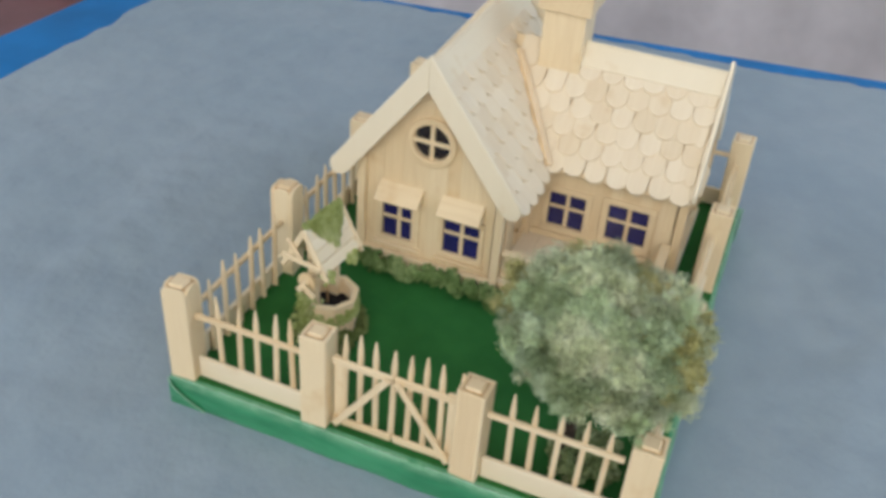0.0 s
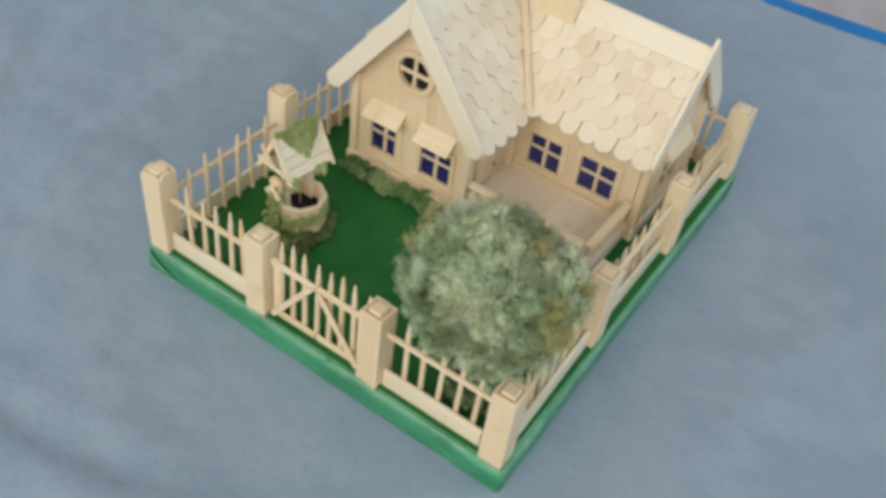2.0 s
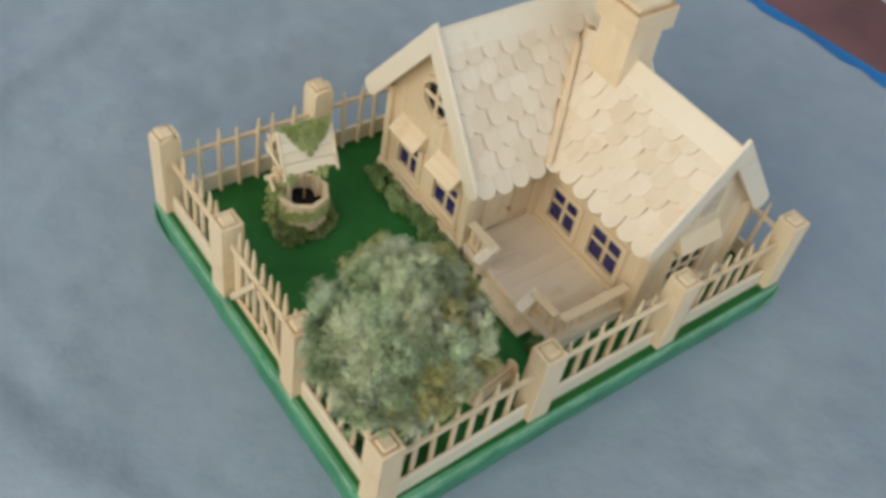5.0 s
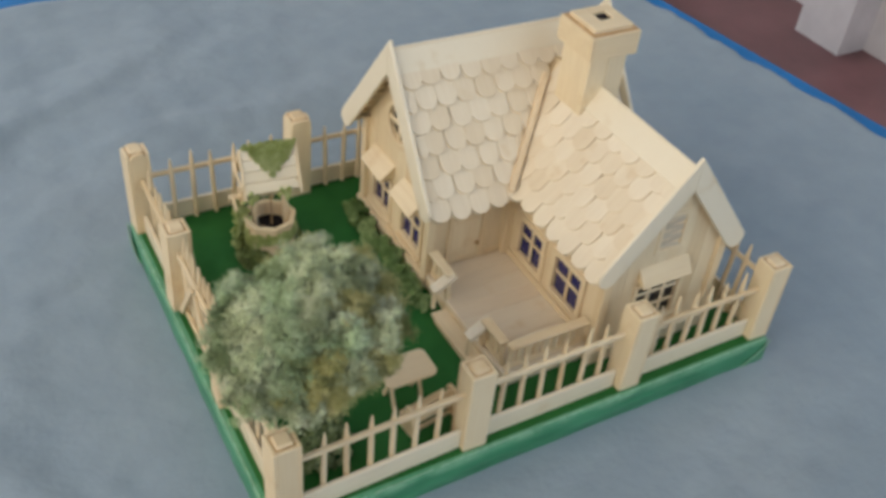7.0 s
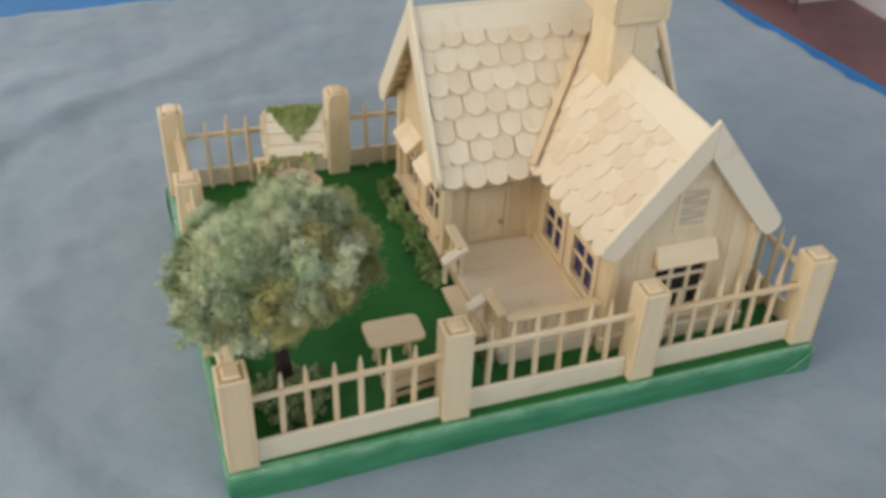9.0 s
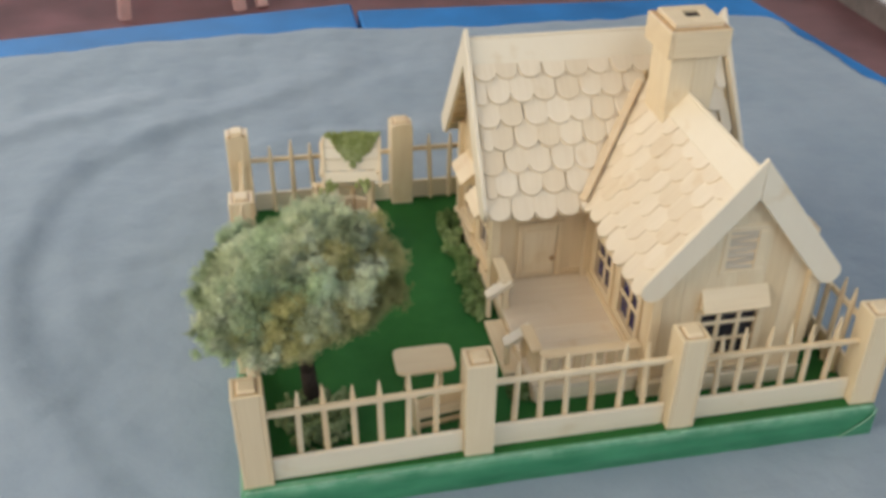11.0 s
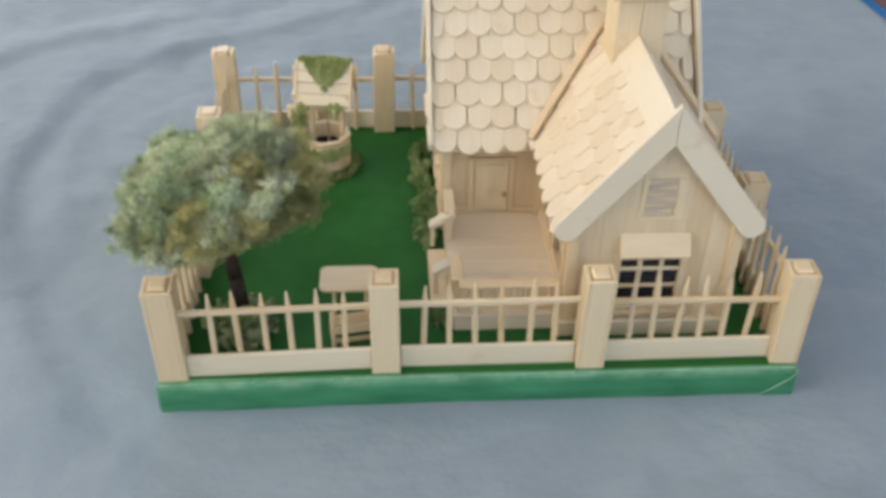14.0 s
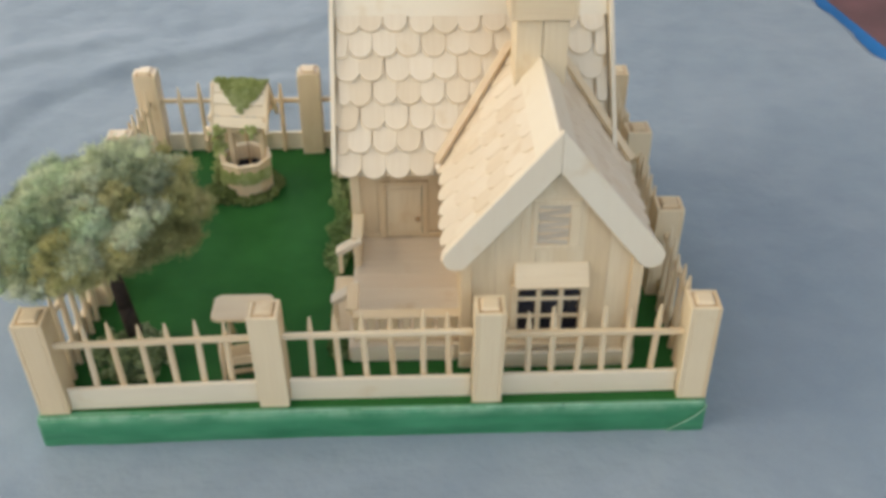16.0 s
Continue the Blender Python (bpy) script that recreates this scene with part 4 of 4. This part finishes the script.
# black disc inside the well, its shade painted as a flat colour
bm = bmesh.new()
bmesh.ops.create_circle(bm, cap_ends=True, segments=8, radius=1.1, matrix=Matrix.Translation((WX, WY, 2.5)) @ Matrix.Rotation(0.3927, 4, "Z"))
part("water", bm, VOID, well, "black disc for the shade at the bottom of the well")
for x, g in ((WX - 0.82, WX - 1.36), (WX + 1.0, WX + 1.4)):
    part("roof_post", stick((x, WY + 0.3, 1.6), (x, RY, 6.95), (-1 if x < WX else 1, 0, 0), 0.48, 0.24), WOOD_Z, well)
    for s in (-1, 1):
        part("rafter", stick((g, RY, 7.08), (g, RY + s * 1.16, 7.08 - 1.16 * WS), (-1, 0, 0), 0.26, 0.14), WOOD_Y, well)
    part("tie", stick((g - 0.13, RY - 0.95, 5.55), (g - 0.13, RY + 1.05, 5.65), (-1, 0, 0), 0.26, 0.12), WOOD_Y, well)
    part("strut", stick((g - 0.13, RY + 0.1, 5.75), (g - 0.13, RY + 0.75, 6.55), (-1, 0, 0), 0.22, 0.12), WOOD_OLD, well)
for s in (-1, 1):
    u = Vector((0, s, -WS)).normalized()
    n = Vector((0, s * WS, 1)).normalized()
    for k in range(4):
        a = Vector((0, RY, RZ)) + u * (0.28 + k * 0.57) + n * (0.02 * (k % 2))
        part("roof_board", stick(a + Vector((WX - 1.3 + 0.03 * (k % 3), 0, 0)), a + Vector((WX + 1.45 - 0.04 * (k % 2), 0, 0)), n, 0.55, 0.12), BOARD_X, well, "pale roof board")
part("windlass", rod((WX - 1.95, WY + 0.25, 4.55), (WX + 0.9, WY + 0.25, 4.55), 0.15), WOOD_X, well)
part("crank_disc", rod((WX - 1.42, WY + 0.25, 4.55), (WX - 1.26, WY + 0.25, 4.55), 0.46, 0.46, None, 14), WOOD_Z, well)
part("crank_handle", stick((WX - 1.8, WY + 0.25, 4.6), (WX - 1.8, WY - 0.4, 4.15), (-1, 0, 0), 0.3, 0.14, 0.1, 0.1), WOOD_Z, well)
part("rope", rod((WX + 0.15, WY + 0.2, 2.5), (WX + 0.15, WY + 0.25, 4.55), 0.04), GLUE, well)

# ---- planting ----
rg = random.Random(11)


def lumps(box_lo, box_hi, n, r0, r1, inside):
    out = []
    while len(out) < n:
        p = [rg.uniform(a, b) for a, b in zip(box_lo, box_hi)]
        if inside(p):
            out.append((np.array(p), rg.uniform(r0, r1)))
    return out


# moss on the well: over the ridge, a heart-shaped patch on the front, round the foot and on the left side
spots = []
for _ in range(420):
    t, x = rg.random() ** 1.1, rg.uniform(-1, 1)
    d = 1.5 * t
    if abs(x - 0.08) < 0.95 * (1 - t) ** 0.75:
        spots.append((np.array((WX + 0.1 + 1.25 * x, RY - d / 2.077 - 0.05, RZ - d * 0.876 + 0.03)), rg.uniform(0.05, 0.11)))
for _ in range(70):
    spots.append((np.array((WX + rg.uniform(-1.2, 1.45), RY + rg.uniform(-0.08, 0.16), RZ + rg.uniform(-0.05, 0.08))), rg.uniform(0.07, 0.15)))
clumps("roof_moss", spots, MOSS, well, 60, 3, 0.045)
spots = []
for _ in range(300):
    a = rg.uniform(2.2, 6.1)
    top = 2.9 if a < 4.0 else 2.95 - 0.35 * rg.random()
    low = 1.4 if a < 4.1 else 2.35
    spots.append((np.array((WX + 1.28 * math.cos(a), WY + 1.28 * math.sin(a), rg.uniform(low, top))), rg.uniform(0.05, 0.11)))
for _ in range(38):
    side = rg.choice((-1, 1))
    spots.append((np.array((WX + (-1.0 if side < 0 else 0.75) + rg.gauss(0, 0.2), RY - 1.12 + rg.gauss(0, 0.1), 5.02 + rg.gauss(0, 0.16))), rg.uniform(0.06, 0.13)))
for _ in range(70):
    spots.append((np.array((WX - 1.12 + rg.gauss(0, 0.08), WY + 0.25 + rg.gauss(0, 0.2), rg.uniform(1.6, 3.7))), rg.uniform(0.04, 0.09)))
for _ in range(130):
    h = rg.random()
    spots.append((np.array((WX - 1.62 + 0.2 * h + rg.gauss(0, 0.13), WY + 0.1 + 0.35 * h + rg.gauss(0, 0.3 - 0.15 * h), 1.4 + 2.7 * h)), rg.uniform(0.05, 0.11)))
clumps("side_moss", spots, MOSS, well, 16, 4, 0.06)


def shrub(name, at, spots, label, mat, seed, fuzz=8, size=0.08):
    t = thing(name, at, label, "shrub")
    clumps("foliage", spots, mat, t, fuzz, seed, size)
    return t


def ring_spots(cx, cy, r0, r1, a0, a1, n, h):
    out = []
    for _ in range(n):
        a, r = rg.uniform(a0, a1), rg.uniform(r0, r1)
        out.append((np.array((cx + r * math.cos(a), cy + r * math.sin(a), 1.35 + rg.uniform(0, h))), rg.uniform(0.08, 0.17)))
    return out


shrub("shrub", (WX, WY - 1.6, Z0), ring_spots(WX, WY, 1.25, 1.75, 0, 6.28, 300, 0.28) + ring_spots(WX - 1.15, WY - 0.9, 0.0, 0.85, 0, 6.28, 200, 0.5), "low mossy green plants round the foot of the well", FERN, 21, 14, 0.06)
hedge = []
for k in range(64):
    y = 8.6 + 8.7 * (k + rg.random()) / 64
    c = np.array((11.42 - rg.uniform(0.0, 0.75) - 0.25 * (rg.random() < 0.25), y, 1.42 + rg.uniform(0.0, 0.5)))
    r0 = rg.uniform(0.18, 0.42)
    for _ in range(22):
        v = np.array([rg.gauss(0, 1) for _ in range(3)])
        p = c + v / np.linalg.norm(v) * r0 * rg.uniform(0.4, 1.15)
        if p[2] > 1.33 and p[0] < 11.6:
            hedge.append((p, rg.uniform(0.04, 0.11)))
shrub("hedge", (11.1, 13, Z0), hedge, "low clumpy dark green hedge along the house wall", SHRUB, 22, 14, 0.075)
shrub("shrub", (3.4, 2.9, Z0), ring_spots(2.95, 3.0, 0.0, 1.5, 0, 6.28, 520, 0.85), "small grey-green bush at the foot of the tree", BUSH, 23, 14, 0.07)
shrub("shrub", (11.5, 3.3, Z0), ring_spots(11.45, 3.3, 0.0, 0.45, 0, 6.28, 80, 0.6), "small bush beside the porch step", SHRUB, 24)


def tree():
    tr = thing("tree", (2.9, 3.9, Z0), "broad model tree with dark trunk and pale sage flock crown", "tree")
    rng = np.random.default_rng(8)
    pts = ((2.95, 3.95, 1.31, 0.42), (2.92, 3.9, 2.2, 0.34), (2.84, 3.82, 3.6, 0.31), (2.72, 3.78, 5.2, 0.28), (2.7, 3.75, 6.6, 0.22))
    bm = bmesh.new()
    for p, q in zip(pts, pts[1:]):
        rod(p[:3], q[:3], p[3], q[3], bm, 9)
    trunk = part("trunk", bm, TRUNK, tr, "dark brown trunk", True)
    for a in np.linspace(0, 5.6, 8):
        e = (2.9 + 2.2 * math.cos(a), 3.75 + 2.2 * math.sin(a), 7.4)
        part("limb", rod((2.72, 3.77, 5.3), e, 0.17, 0.07), TRUNK, trunk)
    # wads of lichen that share one domed, uneven crown, lower towards the west
    seeds = []
    for k in range(48):
        h = 1 - 1.55 * (k + 0.5) / 48
        a = 2.39996 * k + rng.uniform(-0.3, 0.3)
        q = math.sqrt(max(0.0, 1 - h * h))
        seeds.append((q * math.cos(a), q * math.sin(a), h))
    seeds = np.array(seeds)
    proud = rng.uniform(-0.13, 0.09, len(seeds))
    wads = [[] for _ in seeds]
    while sum(len(w) for w in wads) < 3300:
        v = rng.standard_normal(3)
        v /= np.linalg.norm(v)
        if v[2] < -0.75:
            continue
        lump = 1 + 0.13 * noise.noise(Vector(v) * 1.6 + Vector((3.1, 0, 0))) + 0.28 * noise.noise(Vector(v) * 3.2) + 0.12 * noise.noise(Vector(v) * 6.5) + 0.06
        lump -= 0.07 * max(0.0, 0.7 * v[1] - 0.7 * v[0]) ** 2
        reach = seeds @ v + 0.02 * rng.standard_normal(len(seeds))
        i = int(np.argmax(reach))
        lump -= 0.27 * math.exp(-(reach[i] - np.partition(reach, -2)[-2]) / 0.035)
        lump += proud[i] + 0.13 * max(0.0, 0.7 * v[0] + 0.7 * v[1]) ** 2 - 0.14 * max(0.0, 0.8 * v[0] - 0.6 * v[1]) ** 2 + 0.06 * max(0.0, -v[0])
        lump -= 0.34 * max(0.0, -v[0]) * max(0.0, v[2])
        deep = 0.6 + 0.4 * rng.random() ** 0.6
        p = np.array((2.66, 3.25, 8.2)) + v * np.array((3.9, 3.8, 2.25 if v[2] > 0 else 1.2)) * lump * deep
        p[2] += 0.11 * (p[0] - 2.7) * (1 - max(v[2], 0.0))
        wads[i].append((p, rng.uniform(0.10, 0.25)))
    crown = None
    for v, spots in zip(seeds, wads):
        if not spots:
            continue
        # wads lean olive to the east and below, shade painted as colour, with random mixing
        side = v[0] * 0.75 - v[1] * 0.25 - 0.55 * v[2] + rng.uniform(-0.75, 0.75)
        mat = SHADED_OLIVE if side > 0.32 else SAGE if side > -0.38 else MINT
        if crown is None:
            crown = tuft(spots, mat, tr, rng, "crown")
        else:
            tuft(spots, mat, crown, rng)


def tuft(spots, mat, parent, rng, name="tuft"):
    """One wad of lichen: small soft cores under a coat of fine twiggy crumbs."""
    bm = bmesh.new()
    bmesh.ops.create_icosphere(bm, subdivisions=1, radius=1)
    ico = np.array([v.co[:] for v in bm.verts])
    tri = np.array([[v.index for v in f.verts] for f in bm.faces])
    bm.free()
    twig = np.array([(0.016, 0, 0), (-0.009, 0.014, 0), (-0.009, -0.014, 0), (0, 0, 0.2)])
    twig_tri = np.array([(0, 1, 3), (1, 2, 3), (2, 0, 3)])
    verts, faces, count = [], [], 0
    for place, r in spots:
        verts.append(ico * (1 + 0.25 * rng.standard_normal((len(ico), 1)).clip(-1.5, 1.5)) * r * 0.55 + place)
        faces.append(tri + count)
        count += len(ico)
        n = int(1900 * r * r) + 45
        way = rng.standard_normal((n, 3))
        way /= np.linalg.norm(way, axis=1)[:, None]
        turn = np.linalg.qr(rng.standard_normal((n, 3, 3)))[0]
        far = r * (0.4 + 1.7 * rng.random((n, 1)) ** 1.4)
        pts = np.einsum("kj,nji->nki", twig, turn) * rng.uniform(0.6, 1.4, (n, 1, 1)) + (place + way * far)[:, None, :]
        verts.append(pts.reshape(-1, 3))
        faces.append((twig_tri[None] + (np.arange(n) * 4)[:, None, None] + count).reshape(-1, 3))
        count += 4 * n
    me = bpy.data.meshes.new(name)
    co = (np.concatenate(verts) * CM - np.array(SPOT[parent])).astype(np.float32)
    index = np.concatenate(faces).astype(np.int32)
    me.vertices.add(len(co))
    me.vertices.foreach_set("co", co.ravel())
    me.loops.add(index.size)
    me.loops.foreach_set("vertex_index", index.ravel())
    me.polygons.add(len(index))
    me.polygons.foreach_set("loop_start", np.arange(0, index.size, 3, dtype=np.int32))
    me.update(calc_edges=True)
    me.materials.append(mat)
    ob = new(name, me)
    ob.parent = parent
    SPOT[ob] = SPOT[parent]
    return ob


tree()

# ---- shingles, last ----
shapes = []
for k in range(6):
    rr = random.Random(60 + k)
    bm = bmesh.new()
    w = 1.05 + rr.uniform(-0.025, 0.025)
    plank(bm, outline(1.62 + rr.uniform(-0.04, 0.04), w, 0, w / 2 - rr.uniform(0.0, 0.06), 6), Matrix.Identity(4), 0.22, 0.03)
    shapes.append(mesh_of("shingle", bm, SHINGLE))
for k in range(2):
    bm = bmesh.new()
    plank(bm, outline(1.6 + 0.04 * k, 0.5, 0, 0.23, 4), Matrix.Identity(4), 0.22, 0.03)
    shapes.append(mesh_of("shingle", bm, SHINGLE))


def shingle_slope(slope, m, ln, wing, s, rows):
    rr = random.Random(rows * 10 + s)
    lo, hi = (11.36, 23.14) if wing == "a" else (2.26, 13.0)
    step = (ln - 0.55) / rows
    for row in range(rows):
        end = ln + 0.12 - row * step
        n = int((hi - lo) / 1.065) + 2
        for k in range(n):
            c = lo + 0.45 + (k - 0.5 * (row % 2)) * 1.065 + rr.uniform(-0.03, 0.03)
            half = c < lo + 0.3 or c > hi - 0.3
            if half:
                if c < lo - 0.2 or c > hi + 0.3:
                    continue
                c = lo + 0.27 if c < (lo + hi) / 2 else hi - 0.25
            p = m @ Vector((end - 0.5, 0, 0))
            if wing == "a":
                if s < 0 and abs(c - BX) < (BZ - p.z) / BT - 0.15:
                    continue
                origin = Vector((c, p.y, p.z))
            else:
                if c > valley_y(p.x) - 0.5 or (9.0 < c < 11.4 and abs(p.x - BX) < 0.9):
                    continue
                origin = Vector((p.x, c, p.z))
            tip = end + rr.uniform(-0.05, 0.05)
            base_pt = origin + (m.to_3x3() @ Vector((tip - (end - 0.5) - 1.6, 0, -0.1)))
            f = Matrix.Translation(base_pt * CM) @ m.to_3x3().to_4x4()
            f = f @ Matrix.Rotation(radians((-8.6 if wing == "a" else -4.8) + rr.uniform(-0.8, 0.8)), 4, "Y") @ Matrix.Rotation(radians(rr.uniform(-2.5, 2.5)), 4, "Z")
            f.translation += m.to_3x3() @ Vector((0, 0, 0.0002))
            ob = new("shingle", shapes[6 + rr.randrange(2) if half else rr.randrange(6)])
            ob.parent = slope
            f.translation -= SPOT[slope]
            ob.matrix_basis = f


for slope, m, ln, wing, s in slopes:
    shingle_slope(slope, m, ln, wing, s, 7 if wing == "a" else 6)
